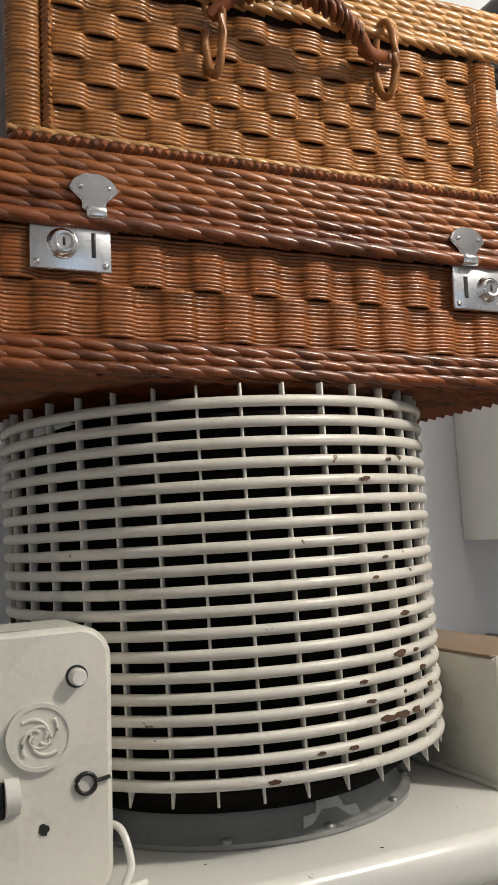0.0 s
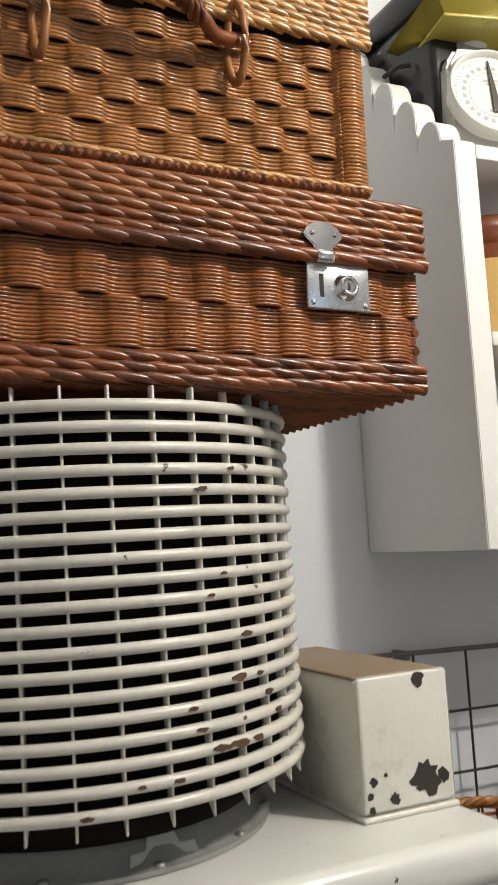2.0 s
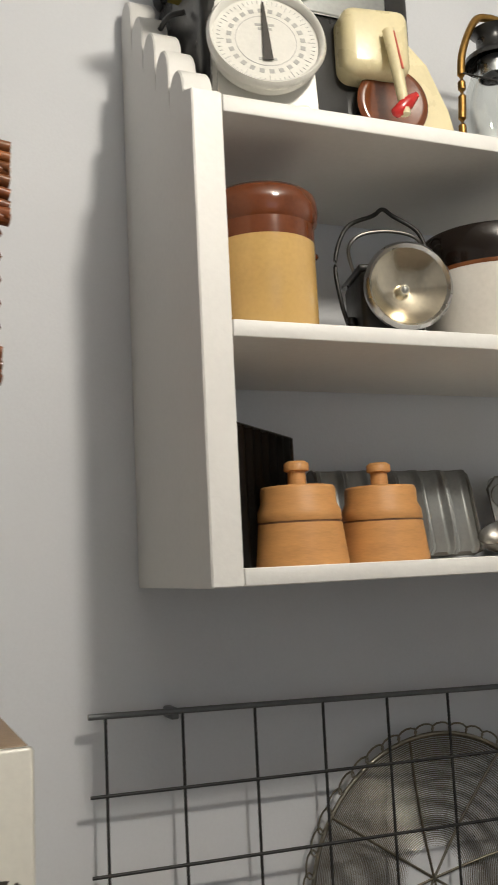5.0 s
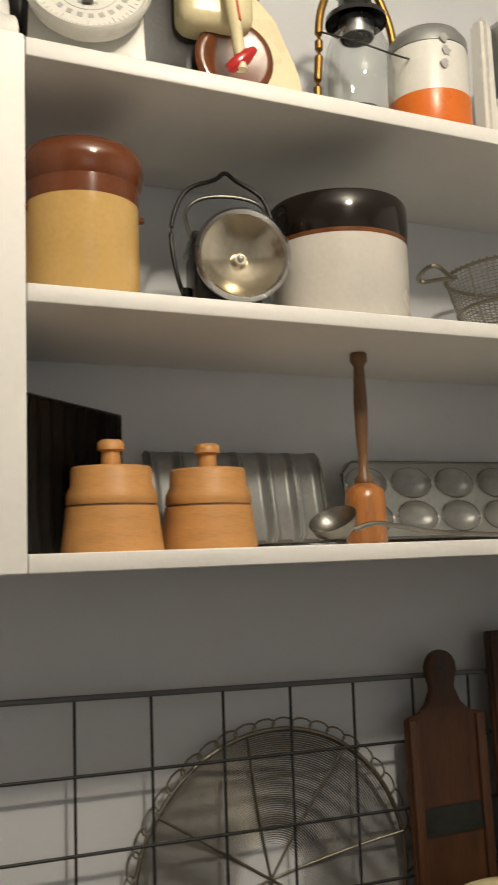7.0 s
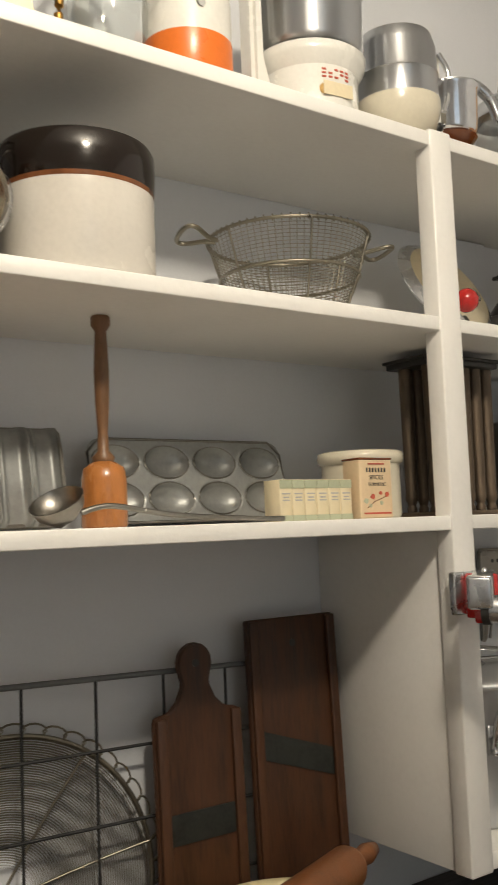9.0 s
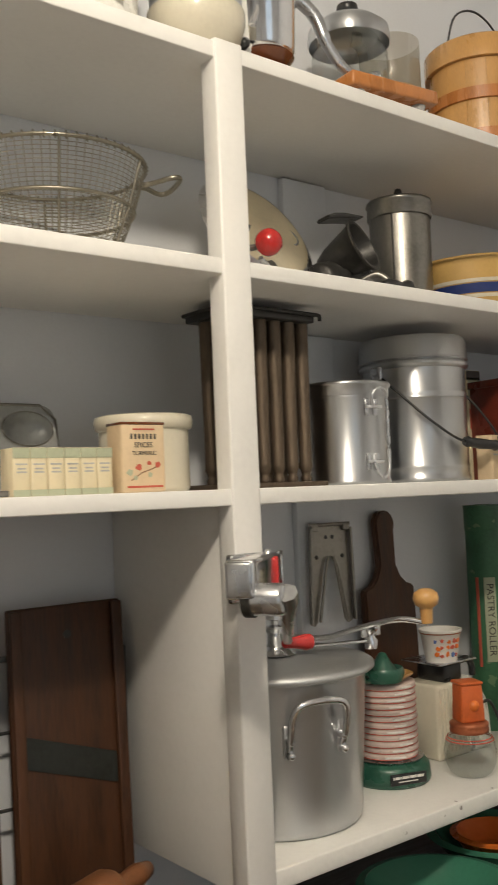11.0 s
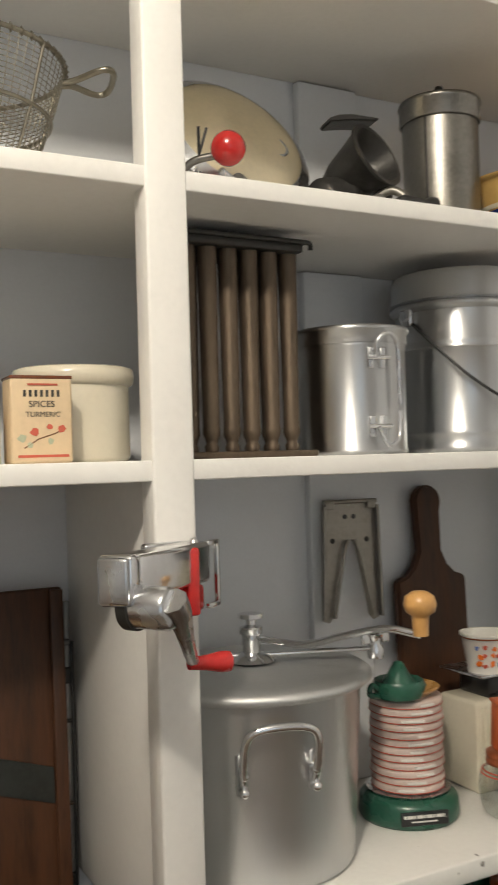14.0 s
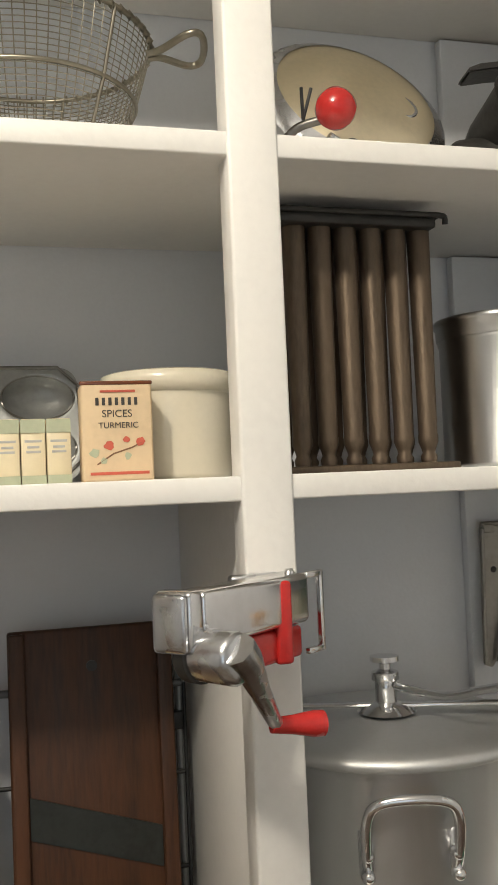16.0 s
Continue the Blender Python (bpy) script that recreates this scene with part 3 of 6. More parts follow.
def latch(t, x, z, y, flip):
    s = -1 if flip else 1
    la = part("latch", box(x - 0.037, x + 0.037, y - 0.004, y, z - 0.026, z + 0.033, 0.0015), NICKEL, t, "nickel-plated lock plate with rivets")
    lug = lathe([(0, 0.007), (0.0062, 0.007), (0.0068, 0.0055), (0.0085, 0.005), (0.0095, 0.0075), (0.0115, 0.0065), (0.0125, 0.002), (0.0145, 0), (0, 0)], 16, pose(x - s * 0.008, y - 0.004, z - 0.002, 90))
    part("lock_barrel", lug, CHROME, la)
    part("keyhole", box(x - s * 0.008 - 0.0013, x - s * 0.008 + 0.0013, y - 0.0115, y - 0.0105, z - 0.006, z + 0.002, 0.0004), BLACKPAINT, la)
    part("slot", box(x + s * 0.0185, x + s * 0.0225, y - 0.0046, y - 0.0036, z - 0.013, z + 0.01, 0.0004), BLACKPAINT, la)
    hx = x + s * 0.02
    z += 0.007
    fan = [(hx - 0.011, z + 0.022), (hx + 0.011, z + 0.022), (hx + 0.011, z + 0.03), (hx + 0.023, z + 0.041), (hx + 0.018, z + 0.05), (hx + 0.008, z + 0.056),
           (hx - 0.008, z + 0.056), (hx - 0.018, z + 0.05), (hx - 0.023, z + 0.041), (hx - 0.011, z + 0.03)]
    part("hasp", prism(fan, y - 0.012, y - 0.008, 0.0012), CHROME, la)
    part("hasp_tongue", box(hx - 0.008, hx + 0.012, y - 0.015, y - 0.006, z + 0.014, z + 0.026, 0.003), CHROME, la)
    for dx, dz in ((-0.031, -0.027), (0.031, -0.027), (-0.031, 0.02), (0.031, 0.02)):
        part("rivet", lathe([(0, 0.0025), (0.002, 0.002), (0.0032, 0), (0, 0)], 10, pose(x + dx, y - 0.004, z + dz, 90)), CHROME, la)
    for dx in (-0.013, 0.013):
        part("rivet", lathe([(0, 0.0025), (0.002, 0.002), (0.003, 0), (0, 0)], 10, pose(hx + dx, y - 0.012, z + 0.043, 90)), CHROME, la)


def wicker_suitcase():
    t = thing("wicker_suitcase", (0.612, 1.155, 1.7385), "dark glossy wicker suitcase with two nickel latches", "suitcase")
    t.matrix_world = pose(0.612, 1.155, 1.7385, 0, 1.3, 0)
    F, W, H = -0.172, 0.328, 0.2
    # Added solid box; its dark colour shows as shade between the rods.
    shade_core = box(-W + 0.008, W - 0.008, F + 0.006, 0.165, 0.002, H - 0.004, 0.01, 3)
    part("shade_core", shade_core, WICKER_SHADE, t)
    bm = bmesh.new()
    weave_rows(-W, W, 0.03, 0.128, F, 26, 0.0023, 0.03, 0.0032, 13, bm, 1)
    tagged(part("front_weave", bm, WICKER_MID, t, "brown fine-rod weave"), kind="stuff")
    bm = bmesh.new()
    for k, z in enumerate((0.002, 0.012, 0.022)):
        rope_row(-W - 0.004, W + 0.004, z, F - 0.002, 0.009, 0.085, 0.0054, bm, 10 + k)
    tagged(part("lower_border", bm, WICKER_DARK, t, "dark reddish plaited border"), kind="stuff")
    bm, upper = bmesh.new(), bmesh.new()
    for k, z in enumerate((0.134, 0.145, 0.156, 0.1665, 0.177, 0.187, 0.1965)):
        rope_row(-W - 0.008, W + 0.008, z, F - (0.011 if k == 0 else 0.007), 0.0085, 0.08 + 0.02 * (k == 0), 0.0064 if k == 0 else 0.0052, upper if k > 2 else bm, 20 + k)
    tagged(part("lid_border", bm, WICKER_DARK, t, "dark reddish plaited lid edge"), kind="stuff")
    tagged(part("lid_weave", upper, WICKER_MID, t, "mid-brown plaited lid"), kind="stuff")
    # right end and underside
    bm = bmesh.new()
    for k in range(20):
        z = 0.004 + k * 0.01
        tube([(W - 0.004 + 0.003 * math.cos(i * 1.57 + k * 3.14), F + 0.33 * i / 16, z) for i in range(17)], 0.005, 6, bm)
    for k in range(34):
        y = F + 0.004 + k * 0.0098
        tube([(-W + 2 * W * i / 40, y, -0.001 + 0.003 * math.cos(i * 1.57 + k * 3.14)) for i in range(41)], 0.0046, 5, bm)
    tagged(part("side_weave", bm, WICKER_DARK, t), kind="stuff")
    latch(t, -0.2235, 0.113, F - 0.007, False)
    latch(t, 0.2275, 0.105, F - 0.007, True)


wicker_suitcase()


def picnic_basket():
    t = thing("picnic_basket", (0.622, 1.15, 1.947), "honey-brown wicker picnic basket with a carrying handle", "basket")
    t.matrix_world = pose(0.622, 1.15, 1.947, 0, 1.3, 0)
    F, W, H = -0.155, 0.277, 0.178
    # Filler box added behind the bands, coloured dark for the shade there.
    part("shade_core", box(-W + 0.006, W - 0.006, F + 0.007, 0.15, 0.0, 0.228, 0.008, 3), WICKER_SHADE, t)
    bm = bmesh.new()
    weave_rows(-W + 0.034, W - 0.03, 0.017, H - 0.012, F, 36, 0.0025, 0.032, 0.0039, 6, bm, 3)
    tagged(part("front_weave", bm, WICKER_TAN, t, "honey-brown basket weave in broad bands"), kind="stuff")
    bm = bmesh.new()
    for x0, x1 in ((-W - 0.002, -W + 0.028), (W - 0.028, W + 0.002)):
        for k in range(38):
            z = 0.012 + k * 0.0042
            tube([(x0, F + 0.004, z), (x0 + 0.004, F - 0.004, z), ((x0 + x1) / 2, F - 0.006, z + 0.0005), (x1 - 0.004, F - 0.004, z), (x1, F + 0.004, z)], 0.0024, 6, bm)
    for x in (-W + 0.034, W - 0.034):
        for k in range(26):
            z = 0.015 + k * 0.0061
            tube([(x - 0.004, F, z), (x, F - 0.006, z + 0.003), (x + 0.004, F, z + 0.006)], 0.0026, 5, bm)
    tagged(part("corner_wrap", bm, WICKER_TAN, t), kind="stuff")
    bm = bmesh.new()
    for k, z in enumerate((0.013, -0.002)):
        rope_row(-W - 0.004, W + 0.004, z, F - 0.002, 0.006, 0.05, 0.0032, bm, 40 + k)
    tagged(part("foot_border", bm, WICKER_LIGHT, t, "straw-coloured plaited foot border"), kind="stuff")
    bm = bmesh.new()
    k, x = 0, -W
    while x < W:
        tube([(x, F - 0.004, 0.0015), (x + 0.004, F - 0.0085, 0.005), (x + 0.008, F - 0.004, 0.009)], 0.0042, 6, bm)
        x += 0.0088
    tagged(part("foot_band", bm, WICKER_DARK, t, "dark wrapped band"), kind="stuff")
    bm = bmesh.new()
    for k in range(7):
        rope_row(-W - 0.008, W + 0.008, H - 0.003 + 0.0085 * k, F - 0.006 - 0.003 * (k == 0), 0.007, 0.06, 0.0044, bm, 50 + k)
    tagged(part("lid_weave", bm, WICKER_LIGHT, t, "light-brown plaited lid edge"), kind="stuff")
    # handle: a twisted grip held by two wrapped loops
    h = part("handle", tube(smooth_path([(-0.085, F - 0.02, 0.148), (-0.06, F - 0.035, 0.168), (-0.02, F - 0.05, 0.173), (0.035, F - 0.052, 0.163), (0.072, F - 0.042, 0.146), (0.09, F - 0.03, 0.138), (0.115, F - 0.02, 0.142)]), 0.0075, 10), WICKER_DARK, t, "dark twisted cane grip")
    wrap = bmesh.new()
    path = smooth_path([(-0.06, F - 0.035, 0.168), (-0.02, F - 0.05, 0.173), (0.035, F - 0.052, 0.163), (0.072, F - 0.042, 0.146)], 14)
    for s in range(3):
        pts = []
        for i, p in enumerate(path):
            a = i * 0.75 + s * 2.1
            pts.append(p + Vector((0, math.cos(a), math.sin(a))) * 0.0082)
        tube(pts, 0.004, 6, wrap)
    part("twist", wrap, WICKER_DARK, h)
    for x, z0, z1 in ((-0.08, 0.09, 0.2), (0.12, 0.1, 0.185)):
        lp = [(x + 0.004 * math.cos(a), F - 0.016 - 0.014 * math.cos(a), (z0 + z1) / 2 + (z1 - z0) / 2 * math.sin(a)) for a in [i * 2 * math.pi / 20 for i in range(20)]]
        part("loop", tube(lp, 0.0045, 8, None, True), WICKER_TAN, t)
    part("peg", tube([(0.085, F - 0.024, 0.142), (0.134, F - 0.014, 0.145)], 0.006, 8), WICKER_DARK, t)


picnic_basket()

# ---- top shelf ----


def ringed(r, h, wall=0.006):
    return [(0, 0.002), (r * 0.9, 0), (r, 0.008), (r, h), (r - wall, h), (r - wall, 0.01), (0, 0.01)]


def bread_box():
    t = thing("bread_box", (1.42, 1.41, S1), "black japanned metal bread box behind the scale", "bread box")
    part("body", box(-0.165, 0.165, -0.1, 0.1, 0, 0.29, 0.012, 3), BLACKPAINT, t)
    part("lid", box(-0.175, 0.175, -0.108, 0.104, 0.285, 0.345, 0.02, 4), BLACKPAINT, t)
    part("front_panel", box(-0.12, 0.12, -0.106, -0.1, 0.2, 0.28, 0.003), GREYMETAL, t, "bare grey metal panel")
    part("handle", tube(smooth_path([(-0.172, -0.05, 0.2), (-0.19, -0.03, 0.2), (-0.19, 0.03, 0.2), (-0.172, 0.05, 0.2)]), 0.004, 8), BLACKPAINT, t)


bread_box()


def kitchen_scale():
    t = thing("kitchen_scale", (1.33, 1.29, S1), "white enamelled kitchen scale with a round dial and mustard pan", "scale", turn=-12)
    part("foot", box(-0.05, 0.05, -0.055, 0.01, 0.0, 0.014, 0.004), WHITEPAINT, t)
    body = prism([(-0.072, 0.012), (0.072, 0.012), (0.066, 0.17), (0.05, 0.195), (-0.05, 0.195), (-0.066, 0.17)], -0.02, 0.075, 0.006)
    part("body", body, WHITEPAINT, t)
    tilt = pose(0, -0.033, 0.11, 78) @ Matrix.Diagonal((0.93, 0.93, 1, 1))
    part("dial_rim", lathe([(0.076, 0.0), (0.084, 0.0), (0.086, 0.008), (0.082, 0.014), (0.078, 0.012), (0.076, 0.0)], 48, tilt), WHITEPAINT, t)
    d = part("dial", lathe([(0, 0.002), (0.078, 0.002), (0.078, -0.016), (0, -0.016)], 48, tilt), WHITEPAINT, t, "white dial with grey markings")
    marks = bmesh.new()
    for k in range(60):
        r0 = 0.066 if k % 5 else 0.061
        moved_box = box(-0.0004, 0.0004, r0, 0.071, 0.0021, 0.0026, 0)
        join(marks, moved(moved_box, tilt @ pose(0, 0, 0, 0, 0, 6 * k)))
    for k in range(24):
        join(marks, moved(box(-0.0035, 0.0035, 0.05, 0.057, 0.0021, 0.0025, 0), tilt @ pose(0, 0, 0, 0, 0, 15 * k + 4)))
    for w, y in ((0.014, 0.026), (0.01, 0.019), (0.013, -0.034)):
        join(marks, moved(box(-w, w, y, y + 0.004, 0.0021, 0.0025, 0), tilt))
    lathe([(0.0435, 0.0021), (0.0443, 0.0021), (0.0443, 0.0025), (0.0435, 0.0025)], 40, tilt, marks)
    part("markings", marks, GREYPRINT, d)
    needle = prism([(-0.007, -0.036), (0.007, -0.036), (0.0035, 0.03), (0.0012, 0.066), (-0.0012, 0.066), (-0.0035, 0.03)], -0.006, -0.0045, 0)
    part("pointer", moved(needle, tilt @ pose(0, 0, 0, -90)), BLACKPRINT, d)
    part("stem", lathe([(0.012, 0.19), (0.012, 0.216), (0.03, 0.22), (0, 0.222)], 14, pose(0, 0.03, 0)), WHITEPAINT, t)
    pan = box(-0.085, 0.085, -0.06, 0.085, 0.221, 0.227, 0.002)
    q = bmesh.new()
    low = [q.verts.new((x, y, 0.2265)) for x, y in ((-0.083, -0.058), (0.083, -0.058), (0.083, 0.083), (-0.083, 0.083))]
    hi = [q.verts.new((x, y, 0.252)) for x, y in ((-0.112, -0.085), (0.112, -0.085), (0.112, 0.11), (-0.112, 0.11))]
    for i in range(4):
        q.faces.new((low[i], low[(i + 1) % 4], hi[(i + 1) % 4], hi[i]))
    bmesh.ops.solidify(q, geom=q.faces[:], thickness=0.003)
    join(pan, q)
    part("pan", pan, YELLOWPAINT, t, "mustard-yellow metal pan")


kitchen_scale()


def slicer():
    t = thing("food_slicer", (1.543, 1.33, S1), "cream enamelled hand slicer with a red-tipped handle", "slicer", turn=-8)
    part("shell", prism([(-0.005, 0), (0.1, 0), (0.085, 0.07), (0.055, 0.14), (0.0, 0.2), (-0.03, 0.2), (-0.02, 0.1)], -0.045, 0.06, 0.012), CREAMPAINT, t)
    part("blade_disc", lathe([(0, 0.001), (0.03, 0.001), (0.043, 0.004), (0.05, 0.004), (0.054, 0), (0, 0)], 36, pose(-0.008, -0.047, 0.07, 90)), BROWNGLAZE, t, "dark brown disc")
    part("chute", box(-0.085, 0.015, -0.075, -0.01, 0.1, 0.2, 0.018, 4), CREAMPAINT, t)
    part("base", box(-0.1, -0.012, -0.03, 0.05, 0, 0.095, 0.004), BLACKPAINT, t)
    hd = part("handle", tube([(-0.025, -0.085, 0.155), (-0.02, -0.095, 0.09), (-0.015, -0.1, 0.025)], [0.009, 0.0085, 0.007], 10), CREAMPAINT, t)
    part("stripe", tube([(-0.021, -0.0925, 0.15), (-0.016, -0.103, 0.09)], 0.002, 6), REDPRINT, hd)
    part("red_tip", lathe([(0, 0), (0.009, 0.004), (0.013, 0.03), (0.006, 0.05), (0, 0.052)], 14, pose(-0.034, -0.1, 0.022, 0, 48, 0) @ Matrix.Diagonal((0.8, 0.6, 1, 1))), REDPAINT, hd, "red painted tip")


slicer()


def storm_lantern():
    t = thing("storm_lantern", (1.752, 1.335, S1), "brass-framed paraffin storm lantern with a clear glass globe", "lantern")
    part("tank", lathe([(0, 0), (0.055, 0), (0.06, 0.006), (0.058, 0.028), (0.035, 0.036), (0, 0.036)], 32), BLACKPAINT, t)
    part("burner", lathe([(0.035, 0.034), (0.04, 0.05), (0.03, 0.058), (0, 0.06)], 24), BLACKPAINT, t)
    part("globe", lathe([(0.04, 0.045), (0.052, 0.08), (0.053, 0.115), (0.046, 0.155), (0.033, 0.185)], 36), GLASS, t, "clear glass globe")
    part("cap", lathe([(0.046, 0.195), (0.045, 0.203), (0.025, 0.212), (0.025, 0.24), (0.034, 0.248), (0, 0.255)], 28), BLACKPAINT, t)
    part("chimney", lathe([(0.024, 0.172), (0.026, 0.172), (0.026, 0.2), (0.024, 0.2)], 24), NICKEL, t)
    for s in (-1, 1):
        part("side_tube", tube(smooth_path([(s * 0.055, 0, 0.012), (s * 0.07, 0, 0.06), (s * 0.066, 0, 0.13), (s * 0.06, 0, 0.2), (s * 0.03, 0, 0.262), (0, 0, 0.272)]), 0.0062, 8), BRASS, t)
    part("bail", tube(smooth_path([(-0.068, 0, 0.17), (-0.03, -0.055, 0.13), (0.02, -0.068, 0.115), (0.06, -0.045, 0.13), (0.075, 0, 0.17)]), 0.0014, 6), BLACKWIRE, t)


storm_lantern()


def batter_can():
    t = thing("shaker_can", (1.862, 1.315, S1), "white and orange shaker with a glass top", "shaker")
    part("orange_base", lathe([(0, 0), (0.058, 0), (0.062, 0.006), (0.0615, 0.075), (0, 0.075)], 36), ORANGEPAINT, t, "orange painted lower band")
    part("white_band", lathe([(0.0612, 0.0752), (0.061, 0.13), (0.0595, 0.15), (0, 0.15)], 36), WHITEPAINT, t)
    part("glass_top", lathe([(0.0605, 0.1505), (0.06, 0.165), (0.05, 0.18), (0, 0.184)], 36), GREYMETAL, t, "grey domed top")
    pr = bmesh.new()
    for k in range(3):
        blob(-0.014 + 0.004 * (k % 2), 0.112 + k * 0.02, 0.009, -0.0608, 70 + k, 12, 0.5, bm=pr)
    part("print", pr, GREYPRINT, t)


batter_can()


def juicer():
    t = thing("electric_juicer", (2.1, 1.345, S1), "cream electric juicer with a polished metal bowl", "juicer")
    part("base", lathe([(0, 0), (0.082, 0), (0.088, 0.01), (0.086, 0.04), (0.088, 0.1), (0.07, 0.12), (0, 0.125)], 48), WHITEPAINT, t)
    part("band", lathe([(0.088, 0.1), (0.1, 0.118), (0.103, 0.132), (0.098, 0.136), (0.086, 0.12)], 48), WHITEPAINT, t)
    part("bowl", lathe([(0, 0.135), (0.09, 0.137), (0.1, 0.15), (0.101, 0.245), (0.106, 0.25), (0.106, 0.256), (0.098, 0.256), (0.097, 0.15), (0, 0.142)], 48), ALU, t, "polished aluminium bowl")
    part("rim_lid", lathe([(0.104, 0.256), (0.1, 0.266), (0.03, 0.272), (0, 0.272)], 40), ALU, t)
    part("arm", prism([(-0.135, 0), (-0.082, 0), (-0.082, 0.03), (-0.095, 0.075), (-0.108, 0.12), (-0.11, 0.25), (-0.12, 0.275), (-0.135, 0.27)], -0.022, 0.022, 0.008), WHITEPAINT, t)
    lb = bmesh.new()
    for k in range(5):
        for i in range(3):
            a = math.radians(-112 + k * 7.5)
            if (k + i) % 4 == 3:
                continue
            join(lb, moved(box(-0.0035, 0.0035, -0.0885, -0.0872, 0.078 + i * 0.006, 0.081 + i * 0.006, 0), pose(0, 0, 0, 0, 0, math.degrees(a) + 90)))
    part("brand_letters", lb, REDPRINT, t, "red marking drawn as plain bars")
    part("badge", moved(lathe([(0, 0.002), (0.008, 0.002), (0.009, 0), (0, 0)], 16), pose(0, 0, 0, 0, 0, -22) @ pose(0.0, -0.0875, 0.06, 90)), YELLOWGLAZE, t)
    part("label_panel", moved(box(-0.03, 0.03, -0.0884, -0.087, 0.05, 0.072, 0.0005), pose(0, 0, 0, 0, 0, -5)), PALEPAPER, t)
    t.scale = (0.87, 0.87, 0.95)


juicer()


def mixer():
    t = thing("drink_mixer", (2.277, 1.33, S1), "white and metal countertop drink mixer", "mixer")
    part("foot", lathe([(0, 0), (0.04, 0), (0.045, 0.006), (0.03, 0.022), (0.028, 0.045), (0, 0.045)], 32), WHITEPAINT, t)
    part("cone", lathe([(0.03, 0.04), (0.06, 0.055), (0.07, 0.085), (0.07, 0.1), (0, 0.1)], 40), CREAMGLAZE, t)
    part("drum", lathe([(0.066, 0.1), (0.067, 0.14), (0.069, 0.142), (0.067, 0.146), (0.066, 0.19), (0.06, 0.212), (0.04, 0.222), (0, 0.224)], 44), ALU, t)
    part("bracket", prism([(0.05, 0.06), (0.085, 0.05), (0.092, 0.08), (0.088, 0.2), (0.07, 0.21), (0.062, 0.15)], -0.02, 0.02, 0.006), WHITEPAINT, t)
    part("screw", lathe([(0, 0.012), (0.007, 0.01), (0.009, 0), (0, 0)], 14, pose(0.066, -0.021, 0.07, 90)), BLACKPAINT, t)
    part("lever", tube(smooth_path([(0.075, -0.026, 0.2), (0.092, -0.03, 0.17), (0.09, -0.03, 0.13), (0.08, -0.028, 0.1)]), 0.005, 8), CHROME, t)


mixer()


def press():
    t = thing("fruit_press", (2.4, 1.33, S1), "metal cup press with a long curved lever", "press")
    part("cup", lathe([(0, 0.07), (0.04, 0.07), (0.047, 0.08), (0.05, 0.15), (0.053, 0.153), (0.053, 0.158), (0.048, 0.158), (0.044, 0.085), (0, 0.08)], 40), CHROME, t)
    part("collar", lathe([(0, 0.05), (0.03, 0.05), (0.046, 0.07), (0, 0.072)], 32), BROWNGLAZE, t)
    part("column", tube(smooth_path([(0.03, 0, 0.06), (0.05, 0, 0.05), (0.055, 0, 0.02), (0.06, 0, 0.005)]), 0.009, 10), CHROME, t)
    part("base", box(-0.07, 0.1, -0.05, 0.05, 0, 0.008, 0.003), BLACKPAINT, t)
    part("lever", tube(smooth_path([(0.0, 0.03, 0.162), (0.035, 0.012, 0.184), (0.07, 0.0, 0.186), (0.1, -0.01, 0.162), (0.118, -0.015, 0.122), (0.148, -0.02, 0.088), (0.182, -0.025, 0.078), (0.215, -0.03, 0.088)]), [0.0105] * 24 + [0.0085] * 19, 12), NICKEL, t)


press()


def coffee_maker():
    t = thing("coffee_percolator", (2.655, 1.4, S1), "clear glass percolator with a metal cap", "percolator")
    part("glass_body", lathe([(0, 0.002), (0.06, 0.0), (0.066, 0.01), (0.066, 0.17), (0.05, 0.2)], 40), GLASS, t, "clear glass body")
    part("contents", lathe([(0, 0.012), (0.06, 0.013), (0.06, 0.08), (0, 0.082)], 32), PAPER, t)
    part("cap", lathe([(0.07, 0.19), (0.072, 0.196), (0.07, 0.215), (0.052, 0.23), (0, 0.235)], 40), ALU, t)
    part("knob", lathe([(0.014, 0.232), (0.012, 0.244), (0.02, 0.25), (0.018, 0.262), (0, 0.264)], 20), BLACKPAINT, t)


coffee_maker()


def wooden_stand():
    t = thing("wooden_stand", (2.565, 1.265, S1), "red-brown wooden stand with rubber feet", "stand", turn=-6)
    part("board", box(-0.085, 0.085, -0.055, 0.05, 0.012, 0.034, 0.004, 3), ORANGEWOOD, t)
    for x in (-0.06, 0.06):
        for y in (-0.035, 0.03):
            part("rubber_foot", lathe([(0, 0), (0.009, 0), (0.011, 0.012), (0, 0.012)], 12, pose(x, y, 0)), RUBBER, t)


wooden_stand()


def glass_jar():
    t = thing("glass_jar", (2.79, 1.43, S1), "smoky glass storage jar with tan contents", "jar")
    part("jar", lathe([(0, 0.002), (0.05, 0), (0.056, 0.01), (0.056, 0.24)], 36), AMBER, t)
    part("contents", lathe([(0, 0.012), (0.05, 0.013), (0.05, 0.15), (0, 0.155)], 28), PAPER, t)


glass_jar()


